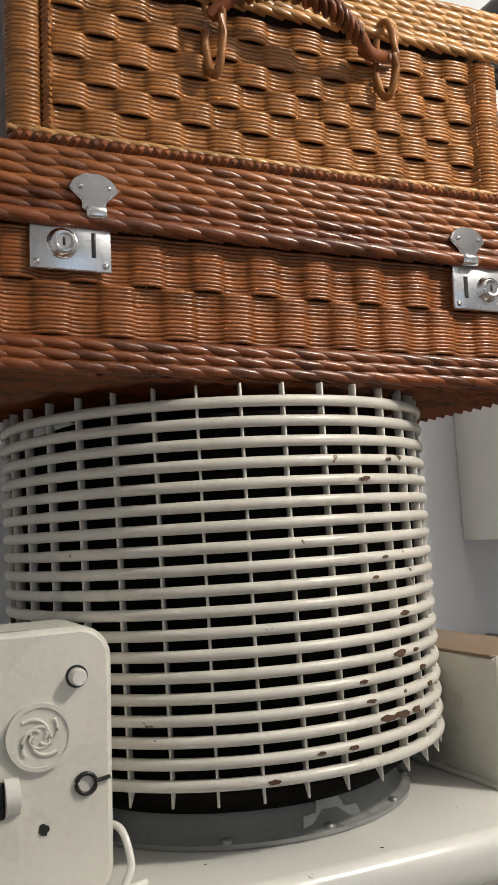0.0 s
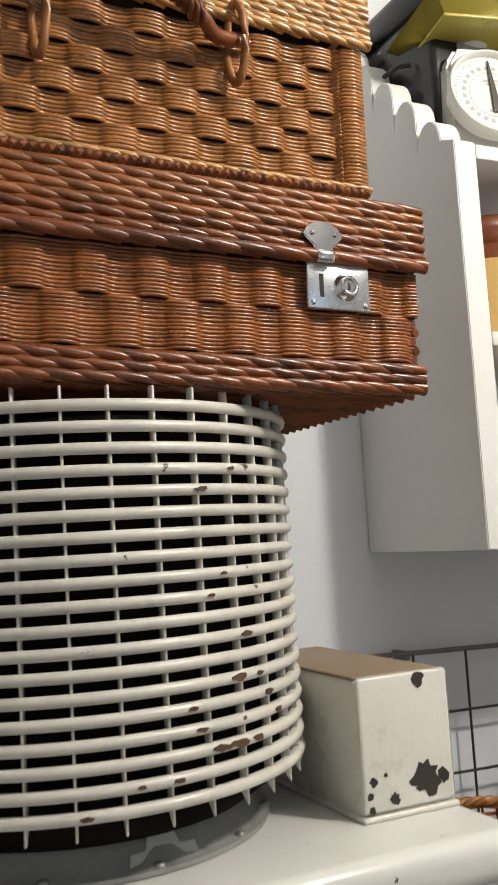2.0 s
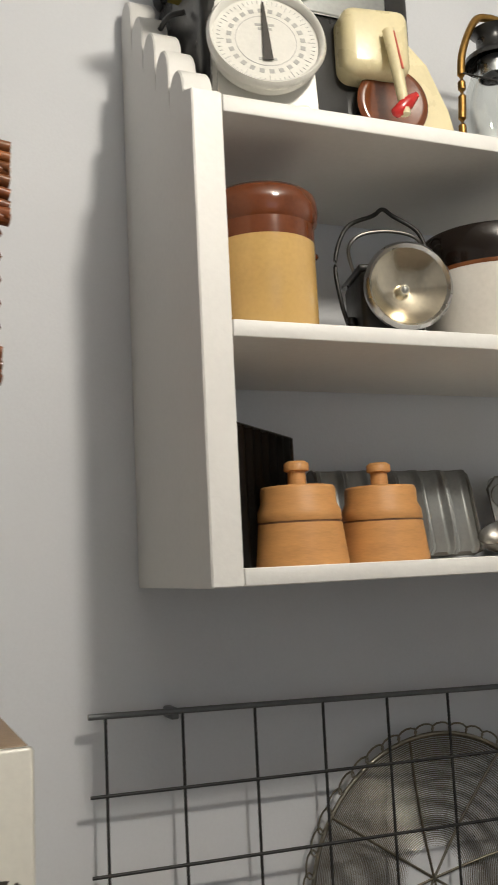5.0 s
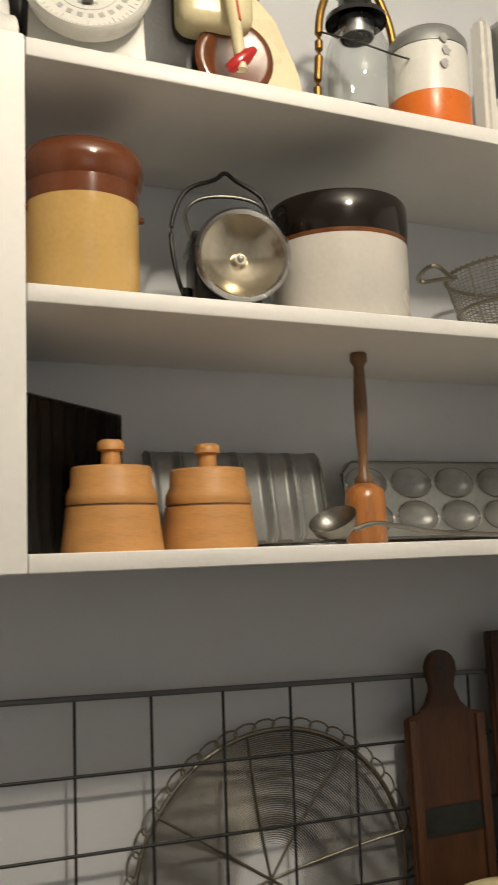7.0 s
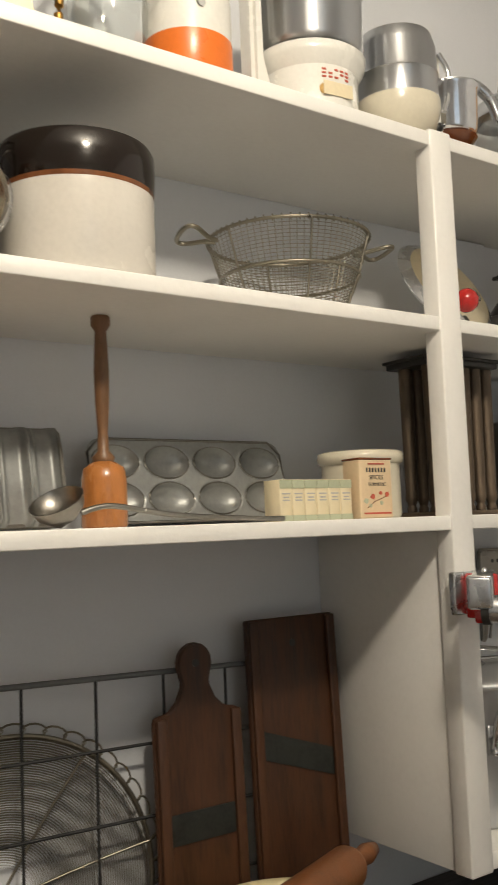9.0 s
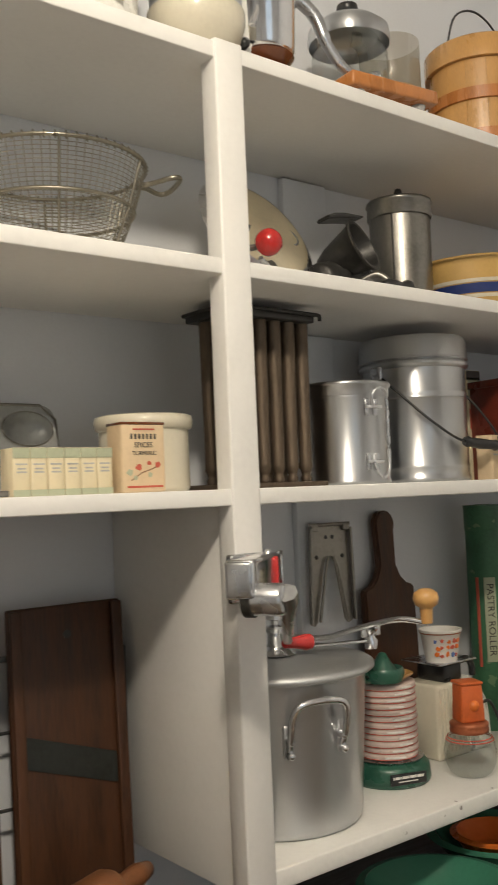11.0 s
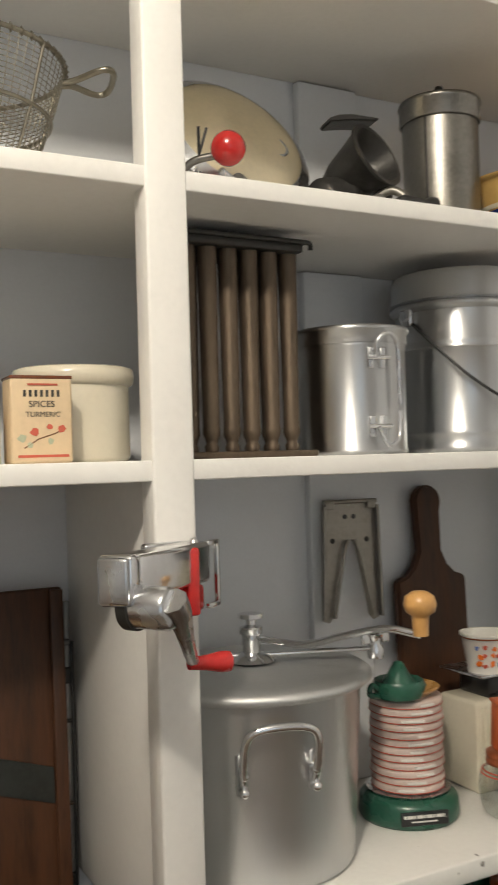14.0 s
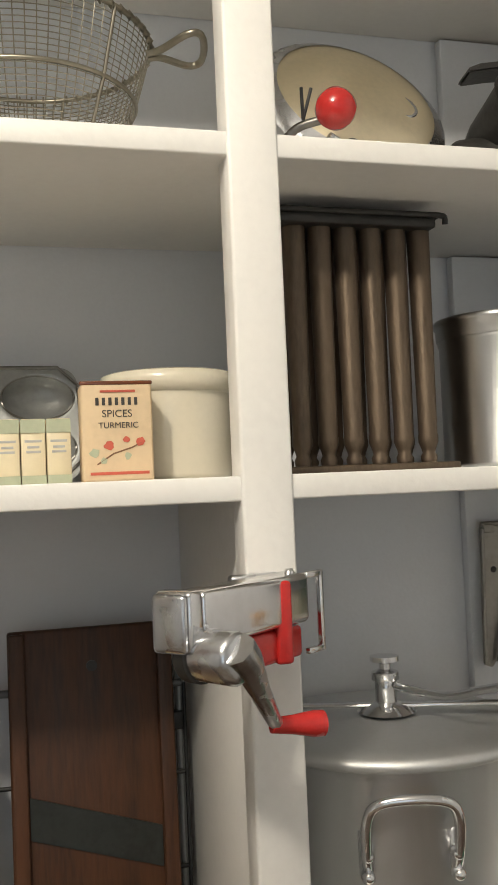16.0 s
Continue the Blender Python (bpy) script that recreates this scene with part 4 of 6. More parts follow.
def firkin():
    t = thing("wooden_firkin", (2.915, 1.325, S1), "honey-coloured wooden firkin with bent hoops and a wire bail", "firkin")
    for k in range(16):
        arc = [math.radians(22.5 * k + 22.3 * i / 4) for i in range(5)]
        b = bmesh.new()
        lo = [b.verts.new((0.093 * math.cos(a), 0.093 * math.sin(a), 0)) for a in arc] + [b.verts.new((0.084 * math.cos(a), 0.084 * math.sin(a), 0)) for a in reversed(arc)]
        hi = [b.verts.new((v.co.x * 0.968, v.co.y * 0.968, 0.17)) for v in lo]
        b.faces.new(lo[::-1])
        b.faces.new(hi)
        for i in range(10):
            j = (i + 1) % 10
            b.faces.new((lo[i], lo[j], hi[j], hi[i]))
        part("stave", b, HONEYWOOD, t)
    part("bottom", lathe([(0, 0.004), (0.0838, 0.004), (0.0838, 0.012), (0, 0.012)], 32), HONEYWOOD, t)
    for z, h in ((0.012, 0.03), (0.095, 0.022)):
        part("hoop", lathe([(0.0925, z), (0.0965, z + 0.001), (0.096, z + h), (0.0925, z + h)], 44), ORANGEWOOD, t)
    part("lid", lathe([(0, 0.17), (0.098, 0.17), (0.098, 0.208), (0.094, 0.212), (0, 0.212)], 44), HONEYWOOD, t)
    part("bail", tube(smooth_path([(-0.09, 0, 0.2), (-0.06, 0, 0.27), (0, 0, 0.295), (0.06, 0, 0.27), (0.09, 0, 0.2)]), 0.002, 6), BLACKWIRE, t)


firkin()


def copper_jar():
    t = thing("lidded_jar", (3.12, 1.325, S1), "red-brown wooden tub with a clear glass dome", "jar")
    part("tub", lathe([(0, 0), (0.088, 0), (0.09, 0.005), (0.088, 0.1), (0, 0.1)], 44), ORANGEWOOD, t)
    part("hoop", lathe([(0.0885, 0.04), (0.092, 0.041), (0.092, 0.055), (0.0885, 0.056)], 44), BROWNGLAZE, t)
    part("dome", lathe([(0.08, 0.1), (0.082, 0.17), (0.068, 0.215), (0.04, 0.23), (0, 0.235)], 10), AMBER, t)


copper_jar()

# ---- middle shelf ----


def crock(at, r, h, bands, label):
    """bands: (material, from height, rim swell) from the base up."""
    t = thing("crock", at, label, "crock")
    z = [b[1] for b in bands] + [h]
    for i, (m, z0, sw) in enumerate(bands):
        z1 = z[i + 1]
        if i == 0:
            prof = [(0, 0), (r - 0.006, 0), (r, 0.008), (r, z1)]
        elif sw:
            prof = [(r + 0.0005, z0), (r + sw * 0.6, z0 + 0.006), (r + sw, z0 + (z1 - z0) * 0.5), (r + sw * 0.6, z1 - 0.006), (r - 0.002, z1), (r - 0.012, z1 - 0.002), (r - 0.014, z1 - 0.04), (0, z1 - 0.05)]
        else:
            prof = [(r + 0.0002, z0), (r + 0.0005, z1)]
        part("body" if i == 0 else "rim" if i == len(bands) - 1 else "glaze_band", lathe(prof, 64), m, t)
    return t


c = crock((1.328, 1.315, S2), 0.07, 0.195, [(YELLOWGLAZE, 0, 0), (BROWNGLAZE, 0.127, 0), (BROWNGLAZE, 0.15, 0.007)], "yellow stoneware crock with a glossy brown rim")
for s in (-1, 1):
    part("lug", lathe([(0, 0.008), (0.004, 0.007), (0.006, 0), (0, 0)], 12, pose(s * 0.069, -0.01, 0.12, 0, s * 90)), BROWNGLAZE, c)
crock((1.694, 1.32, S2), 0.096, 0.172, [(STONEWARE, 0, 0), (AMBERLINE, 0.113, 0), (BLACKGLAZE, 0.119, 0.002)], "white stoneware crock with a glossy black-brown rim")


def railway_lantern():
    t = thing("hand_lantern", (1.541, 1.345, S2), "dark metal hand lantern with a brassy reflector and wire bail", "lantern", turn=-14)
    part("body", box(-0.055, 0.035, -0.04, 0.06, 0.0, 0.115, 0.01, 3), DARKTIN, t)
    part("top_rim", box(-0.058, 0.038, -0.042, 0.062, 0.113, 0.122, 0.003), BLACKPAINT, t)
    part("reflector_rim", lathe([(0.055, 0), (0.061, 0.0), (0.063, 0.012), (0.058, 0.018), (0.054, 0.012)], 44, pose(0.004, -0.056, 0.082, 90)), NICKEL, t)
    part("reflector", lathe([(0.056, 0.012), (0.045, 0.004), (0.03, -0.006), (0.008, -0.013), (0.007, -0.006), (0, -0.006)], 44, pose(0.004, -0.056, 0.082, 90)), REFLECTOR, t, "brassy concave reflector with a small bulb")
    part("bulb", lathe([(0, 0.002), (0.005, 0), (0.006, -0.008), (0, -0.01)], 12, pose(0.004, -0.052, 0.082, 90)), GREYMETAL, t)
    part("bail", tube(smooth_path([(-0.06, 0.01, 0.035), (-0.075, 0.0, 0.08), (-0.08, 0, 0.14), (-0.06, 0, 0.19), (-0.02, 0, 0.208), (-0.005, 0, 0.218), (0.01, 0, 0.208), (0.045, 0, 0.185), (0.06, 0, 0.15)]), 0.0032, 8), DARKTIN, t)
    part("carry_loop", tube(smooth_path([(-0.05, 0.01, 0.12), (-0.062, -0.01, 0.155), (-0.04, -0.015, 0.175), (0.01, -0.015, 0.178), (0.045, -0.01, 0.165), (0.045, 0.01, 0.135), (0.03, 0.02, 0.122)]), 0.0028, 8), TIN, t)
    part("hinge", tube([(-0.062, 0.0, 0.02), (-0.062, 0.0, 0.055)], 0.007, 8), BLACKPAINT, t)


railway_lantern()


def wire_basket():
    t = thing("wire_basket", (2.058, 1.359, S2), "round grey wire-mesh frying basket with two loop handles", "basket", turn=-12)
    R, H = 0.121, 0.128
    rad = lambda z: R * (0.5 + 0.5 * min(1, (z / H) ** 0.55))
    part("rim", tube(ring(R, H, 60), 0.0026, 8, None, True), WIRE, t)
    coil = bmesh.new()
    for k in range(60):
        a = 2 * math.pi * k / 60
        tube([((R + 0.003 * math.cos(b)) * math.cos(a), (R + 0.003 * math.cos(b)) * math.sin(a), H + 0.0045 * math.sin(b)) for b in (0, 1.6, 3.1, 4.7)], 0.0011, 4, coil, True)
    tagged(part("rim_coil", coil, WIRE, t), kind="stuff")
    part("middle_hoop", tube(ring(rad(0.07) + 0.001, 0.07, 60), 0.0022, 6, None, True), WIRE, t)
    part("foot_hoop", tube(ring(rad(0.0), 0.003, 50), 0.0022, 6, None, True), WIRE, t)
    mesh = bmesh.new()
    for k in range(72):
        a = 2 * math.pi * k / 72
        tube([(rad(z) * math.cos(a), rad(z) * math.sin(a), z) for z in (0.002, 0.02, 0.05, 0.09, H)], 0.00055, 4, mesh)
    for k in range(26):
        z = 0.004 + (H - 0.006) * k / 25
        tube(ring(rad(z), z, 48), 0.00055, 4, mesh, True)
    for k in range(-13, 14):
        q = k * 0.0058
        w = math.sqrt(max(0, 0.06 ** 2 - q * q))
        tube([(q, -w, 0.002), (q, w, 0.002)], 0.00055, 4, mesh)
        tube([(-w, q, 0.002), (w, q, 0.002)], 0.00055, 4, mesh)
    tagged(part("mesh", mesh, WIRE, t, "fine woven grey wire mesh"), kind="stuff")
    for k in range(6):
        a = math.pi * k / 3 + 0.35
        part("stay", tube([((rad(z) + 0.001) * math.cos(a), (rad(z) + 0.001) * math.sin(a), z) for z in (0.002, 0.03, 0.07, H)], 0.0019, 6), WIRE, t)
    for s, tilt in ((0, -0.1), (180, 0.15)):
        side = [(-0.004, 0.004), (0.01, 0.007), (0.034, 0.026), (0.046, 0.026), (0.051, 0.012), (0.051, -0.012), (0.046, -0.026), (0.034, -0.026), (0.01, -0.007), (-0.004, -0.004)]
        pts = smooth_path([(R + x, y, H - 0.008 + tilt * y + 0.12 * x) for x, y in side])
        part("handle", moved(tube(pts, 0.0036, 8), pose(0, 0, 0, 0, 0, s)), WIRE, t)


wire_basket()


def lid_gadget():
    t = thing("pot_lid", (2.392, 1.352, S2), "domed metal pot lid leaning against the wall", "lid", turn=6)
    m = pose(0, 0.0, 0.092, 60)
    part("dome", lathe([(0, 0.024), (0.04, 0.022), (0.075, 0.015), (0.092, 0.008), (0.099, 0.002), (0.104, 0.0), (0.104, -0.003), (0.09, 0.002), (0, 0.018)], 60, m), LIDMETAL, t)
    part("edge", lathe([(0.088, 0.0104), (0.096, 0.0062), (0.1035, 0.0018), (0.106, -0.001), (0.1035, -0.004)], 60, m), NICKEL, t)
    part("stamp", lathe([(0.014, 0.0235), (0.016, 0.0245), (0.0175, 0.0235), (0.0175, 0.02), (0.014, 0.02)], 24, m @ pose(0.045, -0.015, -0.005)), NICKEL, t)
    t = thing("egg_beater", (2.335, 1.27, S2), "small hand beater with a round red wooden knob", "beater")
    part("knob", lathe([(0, -0.019), (0.01, -0.017), (0.018, -0.008), (0.0195, 0.001), (0.017, 0.01), (0.009, 0.0175), (0, 0.019)], 28, pose(0, -0.01, 0.048, 80)), REDPAINT, t, "glossy red ball knob")
    part("crank", tube(smooth_path([(-0.004, 0.01, 0.046), (-0.03, 0.02, 0.038), (-0.05, 0.03, 0.015), (-0.055, 0.03, 0.006)]), 0.0045, 8), TIN, t)
    for x in (-0.024, -0.014):
        part("fork", tube([(-0.024, 0.014, 0.045), (x - 0.002, 0.01, 0.075)], 0.0016, 6), BLACKWIRE, t)
    part("frame", tube(smooth_path([(0.0, 0.01, 0.03), (0.02, 0.015, 0.02), (0.035, 0.02, 0.005), (0.05, 0.03, 0.004)]), 0.004, 8), NICKEL, t)
    part("gear", lathe([(0, -0.003), (0.016, -0.003), (0.016, 0.003), (0, 0.003)], 20, pose(0.03, 0.02, 0.017, 80, 0, 20)), TIN, t)


lid_gadget()


def meat_grinder():
    t = thing("meat_grinder", (2.568, 1.345, S2), "dark cast-metal food grinder lying on its side", "grinder", turn=-10)
    # wide hopper mouth turned to the room, with a lipped edge
    hop = lathe([(0, -0.07), (0.02, -0.068), (0.028, -0.05), (0.035, -0.02), (0.041, 0.004), (0.045, 0.006), (0.045, 0.01), (0.039, 0.01), (0.032, -0.01), (0.02, -0.036), (0, -0.04)], 40, pose(0.006, -0.028, 0.084, 68, 0, 30))
    part("hopper", hop, DARKTIN, t)
    part("lip", prism([(-0.05, 0.126), (-0.02, 0.13), (0.012, 0.132), (0.02, 0.137), (-0.018, 0.139), (-0.036, 0.137), (-0.05, 0.132)], -0.03, 0.006, 0.002), DARKTIN, t)
    part("barrel", lathe([(0, -0.06), (0.024, -0.058), (0.029, -0.05), (0.03, -0.02), (0.033, -0.018), (0.033, -0.008), (0.03, -0.006), (0.031, 0.03), (0.037, 0.034), (0.038, 0.046), (0.03, 0.05), (0, 0.052)], 32, pose(-0.012, 0.01, 0.041, 0, 78, 24)), DARKTIN, t)
    part("clamp_foot", prism([(-0.068, 0.0), (-0.036, 0.0), (-0.032, 0.012), (-0.044, 0.05), (-0.056, 0.05)], 0.0, 0.022, 0.003), DARKTIN, t)
    part("wing_screw", lathe([(0, -0.012), (0.005, -0.01), (0.005, 0.006), (0.011, 0.009), (0.011, 0.014), (0, 0.016)], 14, pose(-0.004, -0.05, 0.016, 80, 0, 10)), TIN, t)
    part("crank", tube(smooth_path([(0.004, -0.036, 0.03), (0.02, -0.05, 0.038), (0.032, -0.06, 0.03), (0.036, -0.066, 0.018)]), 0.0055, 8), TIN, t)
    part("handle", lathe([(0, 0), (0.008, 0.002), (0.012, 0.012), (0.0105, 0.03), (0.0075, 0.042), (0.012, 0.05), (0.012, 0.058), (0, 0.062)], 20, pose(0.014, -0.075, 0.014, 0, 88, 8)), BLACKPAINT, t, "black wooden handle")


meat_grinder()


def canister():
    t = thing("canister", (2.728, 1.37, S2), "tall dark tin canister with a knobbed lid", "canister")
    part("body", lathe([(0, 0), (0.052, 0), (0.0535, 0.003), (0.0535, 0.007), (0.0525, 0.009), (0.0525, 0.182), (0, 0.182)], 48), TIN, t)
    part("lid", lathe([(0.0545, 0.166), (0.056, 0.168), (0.0555, 0.19), (0.0575, 0.192), (0.056, 0.197), (0.03, 0.203), (0, 0.205)], 48), TIN, t)
    part("knob", lathe([(0.005, 0.203), (0.004, 0.211), (0.0075, 0.216), (0.005, 0.222), (0, 0.223)], 16), DARKTIN, t)
    part("seam", moved(box(-0.0018, 0.0018, -0.0536, -0.052, 0.009, 0.166, 0.0004), pose(0, 0, 0, 0, 0, -62)), DARKTIN, t)


canister()


def bowl(at, r, h, foot, mats, label, name="mixing_bowl"):
    t = thing(name, at, label, "bowl")
    pr = lambda u: foot + (r - foot) * (u ** 0.62)
    zs = [0.0, 0.06, 0.14, 0.25, 0.36, 0.48, 0.6, 0.72, 0.84, 0.93]
    outer = [(0, 0.004), (foot * 0.9, 0.0)] + [(pr(u), h * u + 0.001) for u in zs]
    part("body", lathe(outer + [(r * 1.0, h * 0.95), (r * 1.035, h * 0.955), (r * 1.045, h * 0.985), (r * 1.02, h), (r * 0.97, h * 0.985)] + [(pr(u) - 0.006, h * u + 0.006) for u in reversed(zs[1:])] + [(0, 0.012)], 64), mats[0], t)
    for m, u0, u1 in mats[1]:
        part("band", lathe([(pr(u0) + 0.0007, h * u0), (pr((u0 + u1) / 2) + 0.0012, h * (u0 + u1) / 2), (pr(u1) + 0.0007, h * u1)], 64), m, t)
    return t


bowl((2.9, 1.345, S2), 0.118, 0.096, 0.062, (YELLOWGLAZE, [(CREAMGLAZE, 0.28, 0.34), (BLUEGLAZE, 0.36, 0.52), (CREAMGLAZE, 0.54, 0.6)]), "yellow-ware mixing bowl with a dark blue band")
bowl((3.13, 1.4, S2), 0.108, 0.13, 0.062, (YELLOWGLAZE, []), "plain yellow glazed mixing bowl")

# ---- lower shelf of the wall unit ----


def butter_mould(at, r, group):
    t = thing("butter_mould", at, "turned pale wooden butter mould with a knobbed plunger", "mould", group)
    part("cup", lathe([(0, 0), (r, 0), (r, 0.004), (r * 0.9, 0.053), (0, 0.053)], 48), MAPLE, t)
    part("collar", lathe([(r * 0.885, 0.0555), (r * 0.9, 0.057), (r * 0.88, 0.069), (r * 0.8, 0.079), (r * 0.79, 0.097), (r * 0.76, 0.101), (0, 0.102)], 48), MAPLE, t)
    part("groove", lathe([(r * 0.87, 0.0525), (r * 0.87, 0.056)], 48), HANDLEWOOD, t)
    k = part("plunger", lathe([(0.0125, 0.101), (0.0115, 0.121), (0, 0.121)], 20), MAPLE, t)
    part("knob", lathe([(0.012, 0.1205), (0.0165, 0.122), (0.0165, 0.131), (0.012, 0.1345), (0, 0.135)], 24), MAPLE, k)


butter_mould((1.36, 1.315, S3), 0.062, "butter moulds")
butter_mould((1.494, 1.335, S3), 0.062, "butter moulds")


def black_pan():
    t = thing("baking_sheet", (1.253, 1.275, S3), "black corrugated baking sheet standing on the shelf", "baking sheet", turn=44)
    bm = bmesh.new()
    n = 40
    rows = [[bm.verts.new((0.21 * i / n, 0.003 * math.cos(i * 1.25) - y0, z)) for i in range(n + 1)] for z in (0.0, 0.18) for y0 in (0,)]
    for i in range(n):
        bm.faces.new((rows[0][i], rows[0][i + 1], rows[1][i + 1], rows[1][i]))
    bmesh.ops.solidify(bm, geom=bm.faces[:], thickness=0.003)
    part("sheet", bm, DARKTIN, t)
    part("rim", tube([(0, 0, 0.004), (0, 0, 0.18), (0.21, 0, 0.18), (0.21, 0, 0.004)], 0.0028, 6), DARKTIN, t)


black_pan()


def bread_pan():
    t = thing("fluted_bread_pan", (1.588, 1.45, S3), "grey tin fluted bread pan leaning on the wall", "pan")
    m = pose(0, 0, 0, -12)
    W, n, lanes = 0.133, 140, 6

    def lane(x):
        # broad shallow troughs parted by narrow standing ridges
        u = ((x + W) / (2 * W) * lanes) % 1.0
        d = min(u, 1 - u)
        return -0.016 - 0.013 * math.exp(-(d / 0.1) ** 2) - 0.006 * math.exp(-((u - 0.22) / 0.06) ** 2)

    bm = bmesh.new()
    rows = []
    for z, s, q in ((0.003, 0.55, 0.97), (0.012, 1, 1), (0.07, 1, 1), (0.122, 1, 1), (0.136, 0.8, 0.985), (0.141, 0.3, 0.96)):
        rows.append([bm.verts.new(m @ Vector((x * q, lane(x) * s, z))) for x in [-W + 2 * W * i / n for i in range(n + 1)]])
    for a, b in zip(rows, rows[1:]):
        for i in range(n):
            bm.faces.new((a[i], a[i + 1], b[i + 1], b[i]))
    part("fluted_front", bm, GREYMETAL, t)
    part("back", moved(box(-W, W, -0.012, 0.0, 0.002, 0.139, 0.004), m), TIN, t)
    for s in (-1, 1):
        o = [(-0.03, 0.004), (0.0, 0.002), (0.0, 0.139), (-0.014, 0.14), (-0.026, 0.128), (-0.031, 0.1)]
        e = prism(o, -0.0025, 0.0025, 0.001)
        part("end_plate", moved(e, m @ Matrix(((0, -1, 0, s * W), (1, 0, 0, 0), (0, 0, 1, 0), (0, 0, 0, 1)))), TIN, t)


bread_pan()


def ladle():
    t = thing("ladle", (1.635, 1.262, S3), "grey metal ladle lying on the shelf", "ladle", turn=-5)
    part("cup", lathe([(0, -0.026), (0.016, -0.022), (0.028, -0.01), (0.032, 0.003), (0.0305, 0.003), (0.026, -0.009), (0, -0.022)], 32, pose(0, 0, 0.03, 18, -28)), TIN, t)
    part("handle", tube(smooth_path([(0.028, 0, 0.018), (0.05, 0, 0.024), (0.075, 0, 0.024), (0.15, 0, 0.012), (0.26, 0, 0.005), (0.3, 0, 0.004)]), 0.0034, 8), TIN, t)


ladle()


def masher():
    t = thing("potato_masher", (1.735, 1.345, S3), "turned wooden masher standing on its head", "masher")
    part("head", lathe([(0, 0), (0.027, 0), (0.029, 0.003), (0.0285, 0.06), (0.026, 0.075), (0.015, 0.083), (0, 0.085)], 32), ORANGEWOOD, t)
    part("handle", lathe([(0.013, 0.083), (0.0145, 0.089), (0.0075, 0.097), (0.0065, 0.12), (0.009, 0.16), (0.0098, 0.2), (0.008, 0.24), (0.0075, 0.25), (0.0125, 0.258), (0.0125, 0.268), (0.006, 0.275), (0, 0.276)], 24), HANDLEWOOD, t)


masher()


def egg_pan():
    t = thing("muffin_pan", (1.94, 1.455, S3), "grey tin pan with eight oval cups leaning on the wall", "pan")
    m = pose(0, 0, 0.002, -14)
    W, H = 0.168, 0.126
    nx, nz = 112, 44
    cups = [(-0.126 + 0.084 * i, 0.036 + 0.056 * j) for i in range(4) for j in range(2)]
    bm = bmesh.new()
    g = []
    for j in range(nz + 1):
        row = []
        for i in range(nx + 1):
            x, z = -W + 2 * W * i / nx, H * j / nz
            c = 0.02
            ex, ez = max(0, abs(x) - (W - c)), max(0, abs(z - H / 2) - (H / 2 - c))
            d = math.hypot(ex, ez)
            if d > c:
                x -= math.copysign(ex * (1 - c / d), x)
                z -= math.copysign(ez * (1 - c / d), z - H / 2)
            y = 0.0
            for cx, cz in cups:
                q = ((x - cx) / 0.037) ** 2 + ((z - cz) / 0.0245) ** 2
                if q < 1:
                    y = 0.017 * (1 - q) ** 0.5
            row.append(bm.verts.new(m @ Vector((x, y - 0.012, z))))
        g.append(row)
    for j in range(nz):
        for i in range(nx):
            bm.faces.new((g[j][i], g[j][i + 1], g[j + 1][i + 1], g[j + 1][i]))
    part("tray", bm, GREYMETAL, t)
    for cx, cz in cups:
        e = [m @ Vector((cx + 0.0375 * math.cos(a), -0.0122, cz + 0.025 * math.sin(a))) for a in [i * math.pi / 16 for i in range(32)]]
        part("cup_edge", tube(e, 0.0011, 5, None, True), TIN, t)
    part("rolled_edge", moved(tube([(-W + 0.02, -0.012, 0.002), (W - 0.02, -0.012, 0.002), (W, -0.012, 0.022), (W, -0.012, H - 0.02), (W - 0.02, -0.012, H), (-W + 0.02, -0.012, H), (-W, -0.012, H - 0.02), (-W, -0.012, 0.022)], 0.0022, 6, None, True), m), TIN, t)


egg_pan()


def spice_packets():
    for k in range(6):
        t = thing("spice_packet", (1.966 + k * 0.0213, 1.285, S3), "small cream and green spice packet on the shelf", "packet", "row of spice packets")
        part("carton", box(-0.0101, 0.0101, -0.014, 0.022, 0, 0.056, 0.0008, 1), PALEPAPER, t)
        part("green_band", box(-0.0102, 0.0102, -0.0146, -0.0139, 0.044, 0.0555, 0), GREENPRINT, t)
        part("green_band", box(-0.0102, 0.0102, -0.0146, -0.0139, 0.0005, 0.008, 0), GREENPRINT, t)
        for z, w in ((0.036, 0.007), (0.031, 0.005), (0.027, 0.006)):
            part("print_bar", box(-w, w, -0.0144, -0.0139, z, z + 0.002, 0), GREYPRINT, t)


spice_packets()


